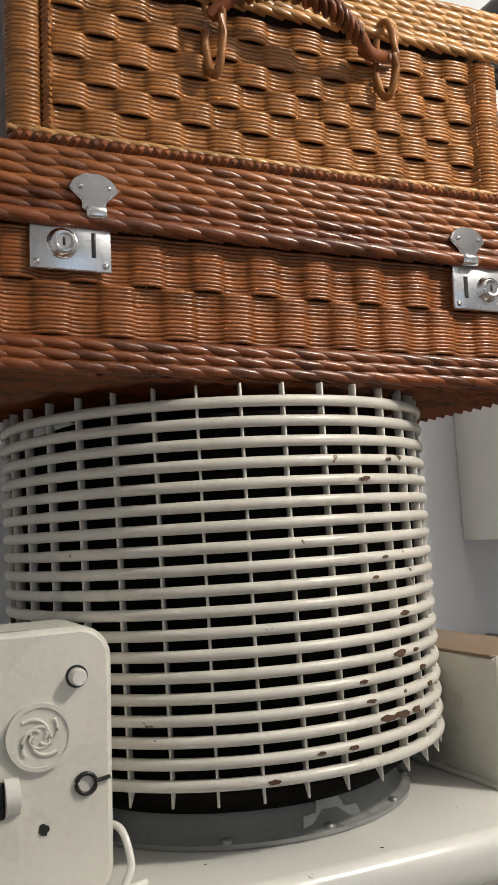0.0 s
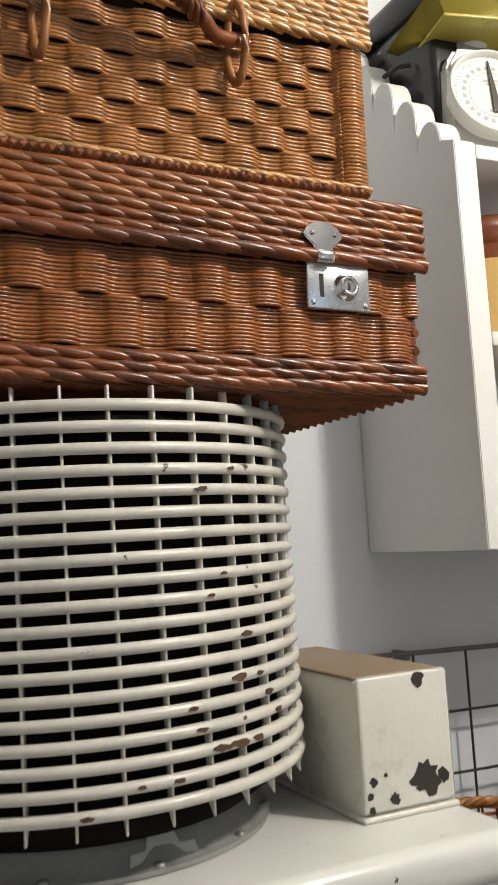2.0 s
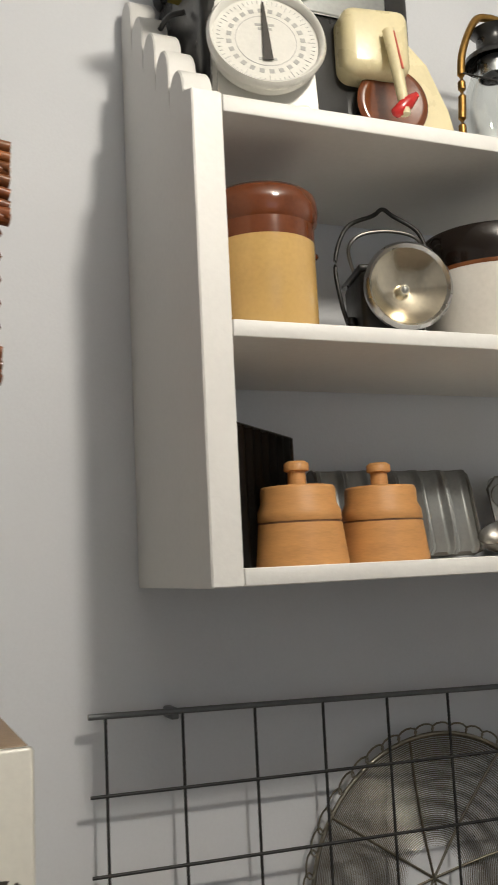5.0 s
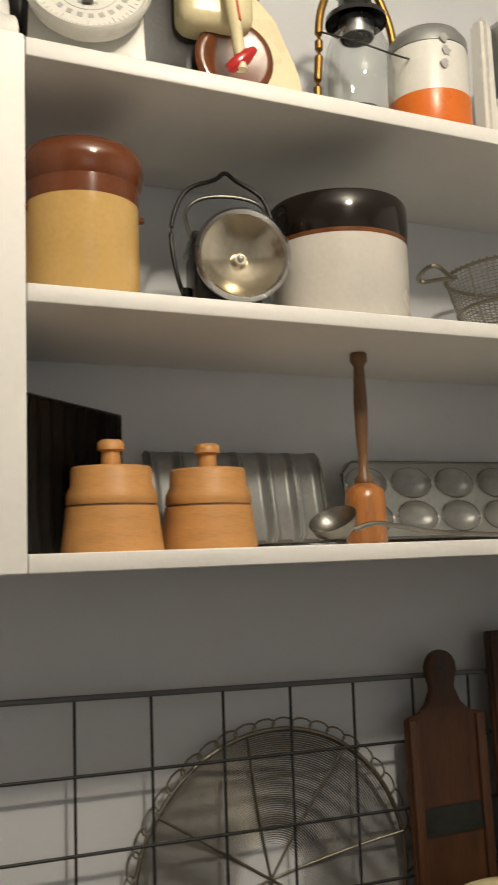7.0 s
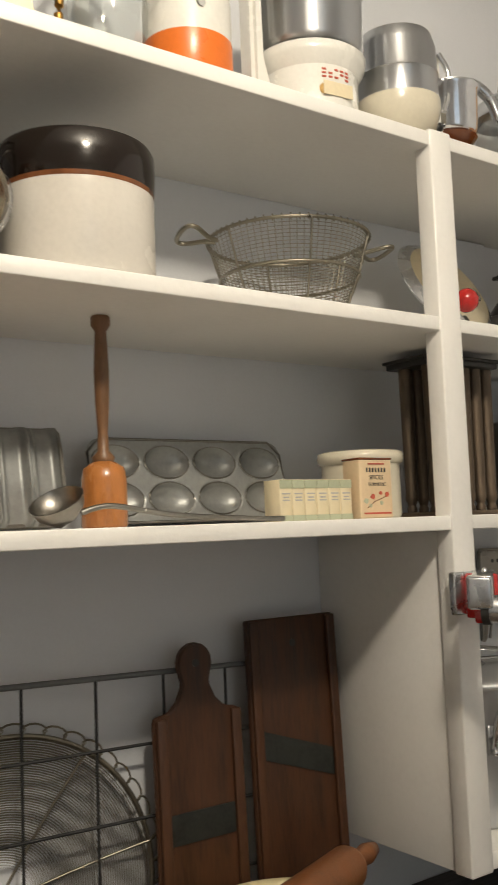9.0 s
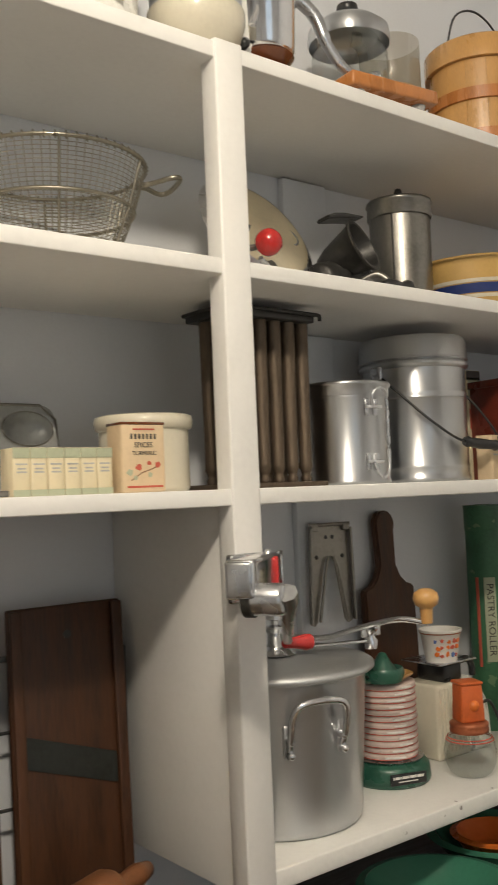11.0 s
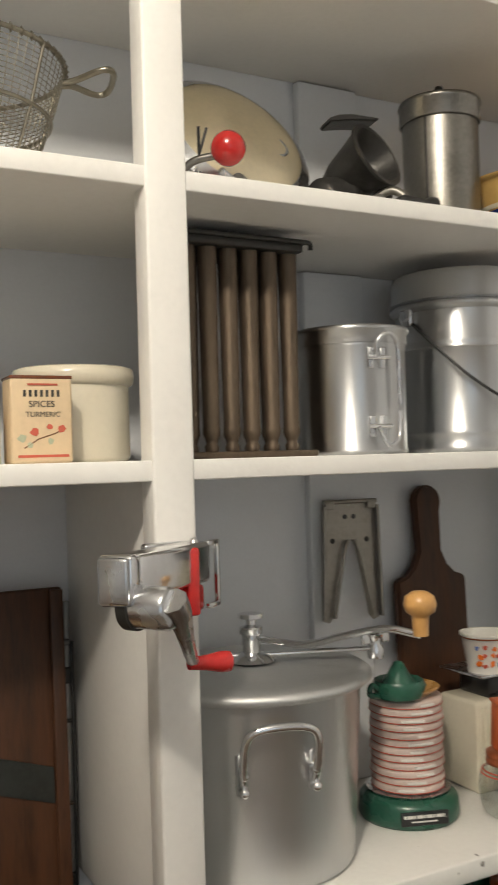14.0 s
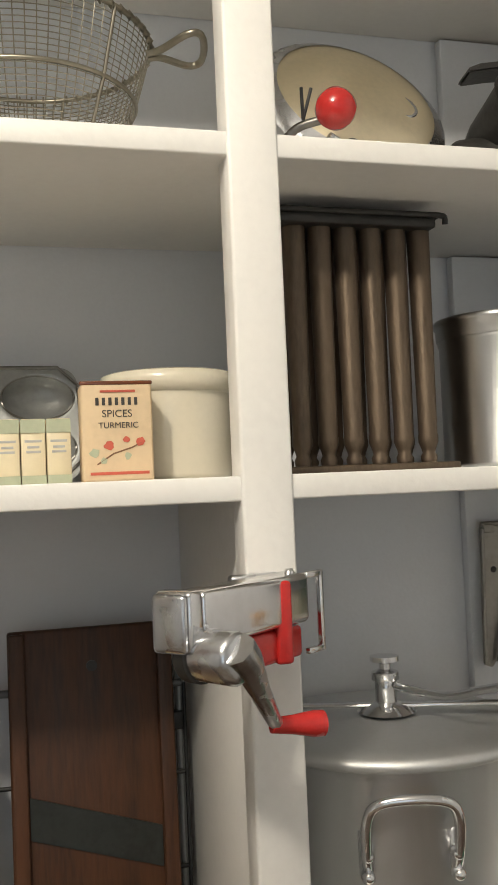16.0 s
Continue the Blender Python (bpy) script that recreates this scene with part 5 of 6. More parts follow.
def spice_tin():
    t = thing("spice_tin", (2.122, 1.28, S3), "worn cream turmeric spice tin with flower print", "tin", turn=-2)
    part("body", box(-0.0305, 0.0305, -0.019, 0.019, 0, 0.085, 0.003, 3), PAPER, t)
    part("lid_seam", box(-0.031, 0.031, -0.0195, 0.0195, 0.083, 0.0865, 0.001), BROWNGLAZE, t)
    F = pose(0, -0.0194, 0, 90)
    part("top_bar", box(-0.014, 0.016, -0.0196, -0.0189, 0.0765, 0.0785, 0), REDPRINT, t)
    for k in range(7):
        part("brand_bar", box(-0.018 + k * 0.0055, -0.0153 + k * 0.0055, -0.0196, -0.0189, 0.0655, 0.072, 0), BLACKPRINT, t)
    lettering("SPICES", 0.009, BLACKPRINT, t, pose(0, -0.0194, 0.058, 90))
    lettering("TURMERIC", 0.0072, BLACKPRINT, t, pose(0.001, -0.0194, 0.048, 90))
    for i, (x, z, r) in enumerate(((-0.008, 0.031, 0.005), (0.019, 0.034, 0.0045), (0.007, 0.036, 0.0035))):
        part("flower", blob(x, z, r, -0.0193, 30 + i, 12, 0.4, 0.0003), REDPRINT, t)
    for i, (x, z, r) in enumerate(((-0.02, 0.025, 0.005), (0.008, 0.022, 0.004), (-0.012, 0.018, 0.0035))):
        part("leaf", blob(x, z, r, -0.0193, 40 + i, 10, 0.5, 0.0003), GREENPRINT, t)
    part("stem", tube([(-0.018, -0.019, 0.015), (-0.004, -0.019, 0.024), (0.012, -0.019, 0.029), (0.02, -0.019, 0.033)], 0.0007, 5), HANDLEWOOD, t)
    part("foot_bar", box(-0.024, 0.026, -0.0196, -0.0189, 0.006, 0.0085, 0), REDPRINT, t)


spice_tin()
t = thing("small_crock", (2.187, 1.365, S3), "small plain cream stoneware crock", "crock")
part("body", lathe([(0, 0), (0.058, 0), (0.061, 0.006), (0.0605, 0.083), (0, 0.083)], 56), CREAMGLAZE, t)
part("rim", lathe([(0.0605, 0.083), (0.0655, 0.086), (0.067, 0.094), (0.0655, 0.102), (0.06, 0.104), (0.055, 0.1), (0.055, 0.07), (0, 0.07)], 56), CREAMGLAZE, t)


def candle_mould():
    t = thing("candle_mould", (2.368, 1.352, S3), "dark rusty tin candle mould with twelve tubes", "candle mould", turn=1)
    part("top_tray", box(-0.08, 0.087, -0.048, 0.05, 0.244, 0.256, 0.002), DARKTIN, t)
    part("tray_rim", tube([(-0.082, -0.05, 0.256), (0.089, -0.05, 0.256), (0.089, 0.052, 0.256), (-0.082, 0.052, 0.256)], 0.003, 6, None, True), DARKTIN, t)
    for x, s in ((-0.082, -1), (0.089, 1)):
        part("ear", tube(smooth_path([(x, -0.05, 0.256), (x + s * 0.006, -0.051, 0.254), (x + s * 0.007, -0.05, 0.247)]), 0.003, 6), DARKTIN, t)
    part("base_plate", box(-0.086, 0.1, -0.05, 0.052, 0.0, 0.008, 0.002), MOLDTIN, t)
    for j in range(2):
        for i in range(6):
            x, y = -0.059 + i * 0.0272, -0.026 + j * 0.052
            part("tube", lathe([(0, 0.007), (0.0078, 0.008), (0.0085, 0.014), (0.0065, 0.018), (0.0075, 0.022), (0.0102, 0.029), (0.0102, 0.034), (0.0096, 0.038), (0.0118, 0.246), (0, 0.246)], 20, pose(x, y, 0)), MOLDTIN, t)


candle_mould()


def lidded_can():
    t = thing("lidded_can", (2.548, 1.345, S3), "dull aluminium billy can with a folded side handle", "can")
    part("body", lathe([(0, 0), (0.066, 0), (0.0685, 0.003), (0.0685, 0.006), (0.0675, 0.008), (0.0675, 0.13), (0.0685, 0.132), (0.0685, 0.137), (0, 0.138)], 56), ALU, t)
    part("lid", lathe([(0.0695, 0.136), (0.0705, 0.138), (0.0705, 0.15), (0.073, 0.152), (0.0735, 0.155), (0.072, 0.158), (0.062, 0.159), (0.057, 0.154), (0, 0.154)], 56), ALU, t)
    m = pose(0, 0, 0, 0, 0, -9)
    for z in (0.034, 0.117):
        for x in (-0.012, 0.004):
            part("hinge_plate", moved(box(x, x + 0.008, -0.0715, -0.066, z - 0.013, z + 0.013, 0.0015), m), NICKEL, t)
        part("hinge_pin", moved(tube([(-0.014, -0.074, z), (0.016, -0.074, z)], 0.0028, 8), m), CHROME, t)
    part("handle", moved(tube(smooth_path([(-0.002, -0.075, 0.117), (-0.004, -0.079, 0.134), (0.006, -0.081, 0.145), (0.018, -0.079, 0.143), (0.026, -0.075, 0.128), (0.028, -0.073, 0.08), (0.026, -0.075, 0.028), (0.018, -0.079, 0.014), (0.006, -0.081, 0.012), (-0.002, -0.076, 0.032)]), 0.0026, 8), m), NICKEL, t)


lidded_can()


def milk_pail():
    t = thing("milk_pail", (2.768, 1.392, S3), "polished aluminium lidded pail with a black-gripped bail", "pail")
    part("body", lathe([(0, 0), (0.088, 0), (0.091, 0.003), (0.091, 0.008), (0.089, 0.012), (0.089, 0.024), (0.0905, 0.026), (0.089, 0.029), (0.089, 0.14), (0.0915, 0.143), (0.089, 0.147), (0.0915, 0.151), (0.089, 0.155), (0.089, 0.195), (0, 0.195)], 72), ALU, t)
    part("shoulder", lathe([(0.089, 0.195), (0.096, 0.199), (0.0965, 0.204), (0.092, 0.208)], 72), ALU, t)
    part("lid", lathe([(0.0925, 0.208), (0.0965, 0.211), (0.0945, 0.216), (0.0945, 0.242), (0.09, 0.25), (0.077, 0.248), (0, 0.248)], 72), ALU, t)
    b = smooth_path([(-0.092, 0.0, 0.188), (-0.088, -0.045, 0.15), (-0.058, -0.088, 0.1), (-0.004, -0.108, 0.066), (0.07, -0.119, 0.058), (0.112, -0.085, 0.085), (0.113, -0.04, 0.14), (0.093, 0.0, 0.188)])
    part("bail", tube(b, 0.0022, 8), BLACKWIRE, t)
    part("grip", tube([(-0.004, -0.108, 0.066), (0.002, -0.11, 0.065), (0.008, -0.111, 0.064), (0.03, -0.115, 0.061), (0.058, -0.1185, 0.059), (0.064, -0.1185, 0.0585), (0.07, -0.119, 0.058)], [0.007, 0.0095, 0.0078, 0.0092, 0.0078, 0.0098, 0.008], 14), BLACKPAINT, t, "black turned wooden grip")
    for s in (-1, 1):
        part("ear", box(s * 0.093 - 0.004, s * 0.093 + 0.004, -0.012, 0.012, 0.176, 0.2, 0.003), NICKEL, t)


milk_pail()


def carton(name, at, sx, sy, h, m, label, turn=0.0, bars=()):
    t = thing(name, at, label, "box", turn=turn)
    part("carton", box(-sx / 2, sx / 2, -sy / 2, sy / 2, 0, h, 0.0015, 2), m, t)
    for bx0, bx1, z0, z1, bmat in bars:
        part("print_panel", box(bx0, bx1, -sy / 2 - 0.0006, -sy / 2 + 0.0003, z0, z1, 0), bmat, t)


carton("tall_box", (2.985, 1.45, S3), 0.04, 0.04, 0.215, PALEPAPER, "tall cream packet with green print", 0, ((-0.017, 0.017, 0.15, 0.2, GREENPRINT), (-0.016, 0.016, 0.1, 0.14, REDPRINT), (-0.02, 0.02, 0.196, 0.214, BLACKPRINT)))
carton("small_box", (2.868, 1.31, S3), 0.05, 0.03, 0.078, PAPER, "small cream cardboard packet", 12, ((-0.022, 0.022, 0.05, 0.054, GREYPRINT), (-0.022, 0.018, 0.042, 0.045, GREYPRINT)))
carton("red_packet", (2.925, 1.262, S3), 0.052, 0.03, 0.083, PALEPAPER, "cream packet with a red and orange picture panel", -4, ((-0.021, 0.021, 0.004, 0.079, REDPRINT), (-0.015, 0.015, 0.012, 0.04, ORANGEPAINT), (-0.015, 0.015, 0.05, 0.066, BLACKPRINT)))


def painted_box():
    t = thing("painted_box", (3.1, 1.385, S3), "dark red wooden box painted with flowers", "box", turn=-3)
    part("body", box(-0.13, 0.13, -0.07, 0.07, 0, 0.178, 0.003), REDBOX, t)
    part("lid", box(-0.136, 0.136, -0.076, 0.075, 0.176, 0.19, 0.003), REDBOX, t)
    part("panel", box(-0.105, 0.115, -0.0715, -0.0695, 0.015, 0.16, 0.001), BROWNGLAZE, t)
    part("ring_handle", tube([(0.0 + 0.026 * math.cos(a), -0.078, 0.115 + 0.024 * math.sin(a)) for a in [i * math.pi / 12 for i in range(24)]], 0.0022, 6, None, True), BLACKWIRE, t)
    rnd = random.Random(8)
    for i in range(26):
        x, z = rnd.gauss(0.0, 0.05), 0.1 + rnd.gauss(0, 0.03)
        x, z = max(-0.1, min(0.11, x)), max(0.02, min(0.155, z))
        part("petal", blob(x, z, rnd.uniform(0.006, 0.012), -0.0717 - 0.00003 * i, 100 + i, 10, 0.45, 0.0004), (WHITEPRINT, ORANGEPAINT, REDPRINT, WHITEPRINT, GREENPRINT)[i % 5], t)


painted_box()

# ---- lowest shelf ----


def stock_pot():
    t = thing("ricer_pot", (2.4, 1.362, S4), "large brushed aluminium pot with a cranked lid", "pot")
    part("body", lathe([(0, 0), (0.111, 0), (0.116, 0.004), (0.118, 0.012), (0.13, 0.205), (0.133, 0.21), (0, 0.208)], 80), ALU, t)
    part("lid", lathe([(0.132, 0.21), (0.14, 0.2105), (0.144, 0.214), (0.1435, 0.219), (0.138, 0.223), (0.12, 0.226), (0.03, 0.229), (0, 0.229)], 80), MATTALU, t)
    m = pose(0, 0, 0, 0, 0, -16)
    part("handle", moved(tube(smooth_path([(-0.039, -0.122, 0.12), (-0.041, -0.131, 0.14), (-0.04, -0.141, 0.172), (-0.03, -0.146, 0.187), (0.0, -0.148, 0.191), (0.03, -0.146, 0.187), (0.04, -0.141, 0.172), (0.041, -0.131, 0.14), (0.039, -0.122, 0.12)]), 0.005, 12), m), CHROME, t)
    for s in (-1, 1):
        pl = part("handle_plate", moved(box(s * 0.04 - 0.007, s * 0.04 + 0.007, -0.1225, -0.114, 0.112, 0.158, 0.004), m), ALU, t)
        for z in (0.119, 0.137):
            part("rivet", lathe([(0, 0.013), (0.004, 0.012), (0.0062, 0.008), (0.0062, 0), (0, 0)], 14, m @ pose(s * 0.04, -0.122, z, 90)), CHROME, pl)
    part("bearing", lathe([(0, 0.228), (0.022, 0.228), (0.03, 0.232), (0.022, 0.238), (0.011, 0.242), (0.011, 0.262), (0.014, 0.264), (0.014, 0.272), (0.006, 0.275), (0.006, 0.28), (0.015, 0.283), (0.015, 0.288), (0, 0.29)], 28), CHROME, t)
    part("cross_bar", moved(box(-0.1, 0.152, -0.006, 0.006, 0.2365, 0.2405, 0.0015), pose(0, 0, 0, 0, 0, -22)), CHROME, t)
    nut = lathe([(0, 0.0), (0.009, 0.0), (0.011, 0.012), (0.006, 0.02), (0.012, 0.03), (0, 0.032)], 12, pose(0.142, -0.057, 0.226))
    for s in (-1, 1):
        box(0.142 + s * 0.014 - 0.006, 0.142 + s * 0.014 + 0.006, -0.06, -0.054, 0.244, 0.26, 0.002, bm=nut)
    part("wing_nut", nut, CHROME, t)
    part("crank", tube(smooth_path([(0.008, -0.01, 0.258), (0.03, -0.07, 0.258), (0.045, -0.13, 0.275), (0.06, -0.19, 0.29), (0.078, -0.226, 0.287)]), 0.0042, 10), CHROME, t)
    part("crank_knob", lathe([(0.008, 0.286), (0.009, 0.304), (0.0095, 0.307), (0.0155, 0.311), (0.0175, 0.319), (0.0155, 0.327), (0.008, 0.332), (0, 0.333)], 24, pose(0.079, -0.226, 0)), HONEYWOOD, t, "honey-coloured turned wooden knob")


stock_pot()


def disc_stack():
    t = thing("weight_stack", (2.632, 1.366, S4), "stack of pink-labelled tins on a green round base", "scale base")
    part("base", lathe([(0, 0), (0.064, 0), (0.067, 0.006), (0.065, 0.026), (0.058, 0.034), (0, 0.034)], 44), BASEGREEN, t, "green enamelled round base")
    part("plate", moved(box(-0.031, 0.031, -0.0675, -0.064, 0.008, 0.025, 0.0008), pose(0, 0, 0, 0, 0, -20)), BLACKPAINT, t)
    pr = bmesh.new()
    for k in range(13):
        w = 0.0012 + 0.0005 * (k % 3)
        join(pr, moved(box(-0.026 + k * 0.0042 - w, -0.026 + k * 0.0042 + w, -0.0679, -0.0672, 0.0175, 0.0215, 0), pose(0, 0, 0, 0, 0, -20)))
    join(pr, moved(box(-0.018, 0.016, -0.0679, -0.0672, 0.0125, 0.0142, 0), pose(0, 0, 0, 0, 0, -20)))
    part("plate_print", pr, WHITEPRINT, t)
    part("dish", lathe([(0, 0.034), (0.052, 0.034), (0.056, 0.038), (0, 0.039)], 40), NICKEL, t)
    for k in range(12):
        z = 0.0395 + k * 0.0098
        off = 0.0012 * math.sin(k * 2.3)
        d = part("tin", lathe([(0, z), (0.047, z), (0.048, z + 0.001), (0.048, z + 0.008), (0.047, z + 0.0092), (0, z + 0.0092)], 44, pose(off, 0, 0)), PINKPAPER, t)
        part("rim", lathe([(0.0481, z + 0.0004), (0.0486, z + 0.001), (0.0481, z + 0.0018)], 44, pose(off, 0, 0)), REDPRINT, d)
        part("paper_band", moved(box(-0.016 + 0.005 * (k % 3), 0.018 - 0.004 * (k % 2), -0.0485, -0.045, z + 0.0035, z + 0.0062, 0), pose(0, 0, 0, 0, 0, -34 + 9 * (k % 4))), WHITEPRINT, d)
    part("top_dish", lathe([(0, 0.1575), (0.03, 0.1575), (0.044, 0.166), (0.046, 0.168), (0.043, 0.169), (0.03, 0.162), (0, 0.161)], 40), HONEYWOOD, t, "straw-coloured shallow dish")
    t = thing("glass_reamer", (2.606, 1.345, S4 + 0.162), "jade-green glass reamer on the stack", "reamer")
    part("dish", lathe([(0, 0), (0.03, 0.0), (0.036, 0.014), (0.032, 0.022), (0.027, 0.012), (0.014, 0.03), (0.006, 0.044), (0, 0.046)], 11), BASEGREEN, t)
    part("handle", tube(smooth_path([(-0.03, 0, 0.012), (-0.045, -0.004, 0.02), (-0.05, -0.006, 0.01), (-0.034, -0.002, 0.004)]), 0.004, 8), BASEGREEN, t)


disc_stack()


def clamp_tool():
    t = thing("metal_rack", (2.632, 1.488, 1.33), "grey folded metal hanger hooked on the wall", "hanger", turn=-6)
    # stamped plate with a pointed notch, its two legs folded into channels
    o = [(-0.042, 0.172), (-0.046, 0.004), (-0.036, 0.0), (-0.029, 0.008), (-0.011, 0.105), (-0.005, 0.118), (0.005, 0.118), (0.011, 0.105), (0.029, 0.008), (0.036, 0.0), (0.046, 0.004), (0.042, 0.172)]
    part("plate", prism(o, -0.004, 0.0, 0.001), WORNSTEEL, t)
    for s in (-1, 1):
        part("outer_fold", tube([(s * 0.043, -0.011, 0.168), (s * 0.047, -0.011, 0.006)], 0.0026, 8), WORNSTEEL, t)
        part("inner_fold", tube([(s * 0.006, -0.009, 0.118), (s * 0.013, -0.011, 0.1), (s * 0.031, -0.011, 0.008)], 0.0026, 8), WORNSTEEL, t)
        part("side_wall", moved(box(-0.001, 0.001, -0.0115, -0.0035, 0.0, 0.162, 0.0004), pose(s * 0.0467, 0, 0.006, 0, -s * 1.4)), WORNSTEEL, t)
        part("hole", blob(s * 0.007, 0.152, 0.0038, -0.0043, 60 + s, 10, 0.1), BLACKPAINT, t)
        part("tab", box(s * 0.034 - 0.007, s * 0.034 + 0.007, -0.012, -0.0042, 0.163, 0.174, 0.0015), WORNSTEEL, t)
        part("lug", lathe([(0, 0.002), (0.003, 0.0015), (0.004, 0), (0, 0)], 10, pose(s * 0.028, -0.004, 0.118, 90)), DARKTIN, t)
    part("top_bar", tube([(-0.043, -0.008, 0.174), (0.043, -0.008, 0.174)], 0.0032, 8), WORNSTEEL, t)
    part("hook", tube([(0, -0.004, 0.17), (0, 0.03, 0.17)], 0.003, 8), GREYMETAL, t)


clamp_tool()


def rounded_board(w, h, neck, nh, head, bottom=0.0):
    """The outline of a board with a handle: body w by h, then a neck and a round head."""
    o = [(-w, bottom), (w, bottom), (w, h - 0.004), (w - 0.004, h), (neck + 0.025, h + 0.004), (neck + 0.01, h + 0.018), (neck, h + 0.04)]
    r = [(head * math.cos(a), h + nh + head * math.sin(a)) for a in [i * math.pi / 8 - 0.5 for i in range(0, 11)] if a < math.pi + 0.5]
    left = [(-x, z) for x, z in reversed(o[2:])]
    return o + r + left


def paddle_board():
    t = thing("bread_board", (2.786, 1.497, S4), "dark brown wooden paddle board leaning on the wall", "board")
    part("board", moved(prism(rounded_board(0.066, 0.285, 0.022, 0.115, 0.026), -0.008, 0.008, 0.003), pose(0, -0.012, 0.002, -2.5)), WALNUT, t)


paddle_board()


def roller_tube():
    t = thing("rolling_pin_tube", (3.0, 1.44, S4), "green cardboard tube lettered pastry roller", "tube")
    part("tube", lathe([(0, 0), (0.032, 0), (0.033, 0.002), (0.033, 0.425), (0.031, 0.428), (0, 0.427)], 40), TUBEGREEN, t)
    part("cap", lathe([(0.0332, 0.38), (0.0342, 0.381), (0.0342, 0.428), (0, 0.43)], 40), TUBEGREEN, t)
    part("label_strip", moved(box(-0.011, 0.011, -0.0342, -0.0318, 0.13, 0.29, 0.0005), pose(0, 0, 0, 0, 0, -38)), GREENPRINT, t)
    part("red_stripe", moved(box(-0.003, 0.003, -0.0342, -0.0318, 0.12, 0.29, 0.0005), pose(0, 0, 0, 0, 0, -78)), REDPRINT, t)
    lettering("PASTRY ROLLER", 0.019, BLACKPRINT, t, pose(0, 0, 0, 0, 0, -38) @ pose(0, -0.0347, 0.21, 90) @ pose(0, 0, 0, 0, 0, -90))


roller_tube()


def pan_stack():
    for k in range(7):
        t = thing("cake_pan", (3.155, 1.41, S4 + k * 0.0482), "cream enamelled cake pan in a stack", "pan", "stack of cake pans")
        part("pan", lathe([(0, 0), (0.096, 0), (0.1, 0.004), (0.103, 0.043), (0.106, 0.045), (0.106, 0.048), (0.1, 0.048), (0.097, 0.006), (0, 0.004)], 52), CREAMGLAZE, t)
        part("rim", lathe([(0.1055, 0.0445), (0.1072, 0.0455), (0.1072, 0.0472), (0.1055, 0.048)], 52), BLACKPAINT, t)


pan_stack()


def tea_tin():
    t = thing("tea_tin", (2.965, 1.3, S4), "yellow and green tea tin with a lettered label", "tin", turn=-40)
    part("body", lathe([(0, 0), (0.061, 0), (0.0625, 0.003), (0.0625, 0.123), (0, 0.123)], 44), YELLOWGLAZE, t)
    part("top_rim", lathe([(0.0628, 0.114), (0.0645, 0.115), (0.0645, 0.125), (0.06, 0.127), (0.056, 0.122), (0, 0.122)], 44), GREENPAINT, t)
    part("bottom_rim", lathe([(0.0626, 0.001), (0.0642, 0.002), (0.0642, 0.008), (0.0626, 0.009)], 44), GREENPAINT, t)
    part("finger_tab", lathe([(0, 0), (0.008, 0), (0.009, 0.008), (0, 0.01)], 14, pose(-0.01, -0.03, 0.122)), NICKEL, t)
    for a in (-78, -62, -46):
        part("green_figure", moved(blob(0, 0.062 + 0.012 * math.sin(a), 0.022, -0.0628, 200 + a, 16, 0.6, 0.0008), pose(0, 0, 0, 0, 0, a)), GREENPAINT, t)
    bm = bmesh.new()
    n = 12
    rows = [[bm.verts.new((0.0634 * math.sin(math.radians(-30 + 60 * i / n)), -0.0634 * math.cos(math.radians(-30 + 60 * i / n)), z)) for i in range(n + 1)] for z in (0.018, 0.098)]
    for i in range(n):
        bm.faces.new((rows[0][i], rows[0][i + 1], rows[1][i + 1], rows[1][i]))
    bmesh.ops.solidify(bm, geom=bm.faces[:], thickness=0.0006)
    lab = part("label", bm, PALEPAPER, t, "pale scalloped paper label")
    lettering("TEA", 0.024, REDPRINT, lab, pose(0, -0.0645, 0.034, 90))
    lettering("ORANGE", 0.0115, GREENPRINT, lab, pose(0, -0.0645, 0.061, 90))
    lettering("PEKOE", 0.0115, GREENPRINT, lab, pose(0, -0.0645, 0.051, 90))
    for x in (-0.019, -0.0065, 0.006, 0.0185):
        part("brand_bar", box(x - 0.004, x + 0.004, -0.065, -0.062, 0.074, 0.088, 0), REDPRINT, lab)


tea_tin()


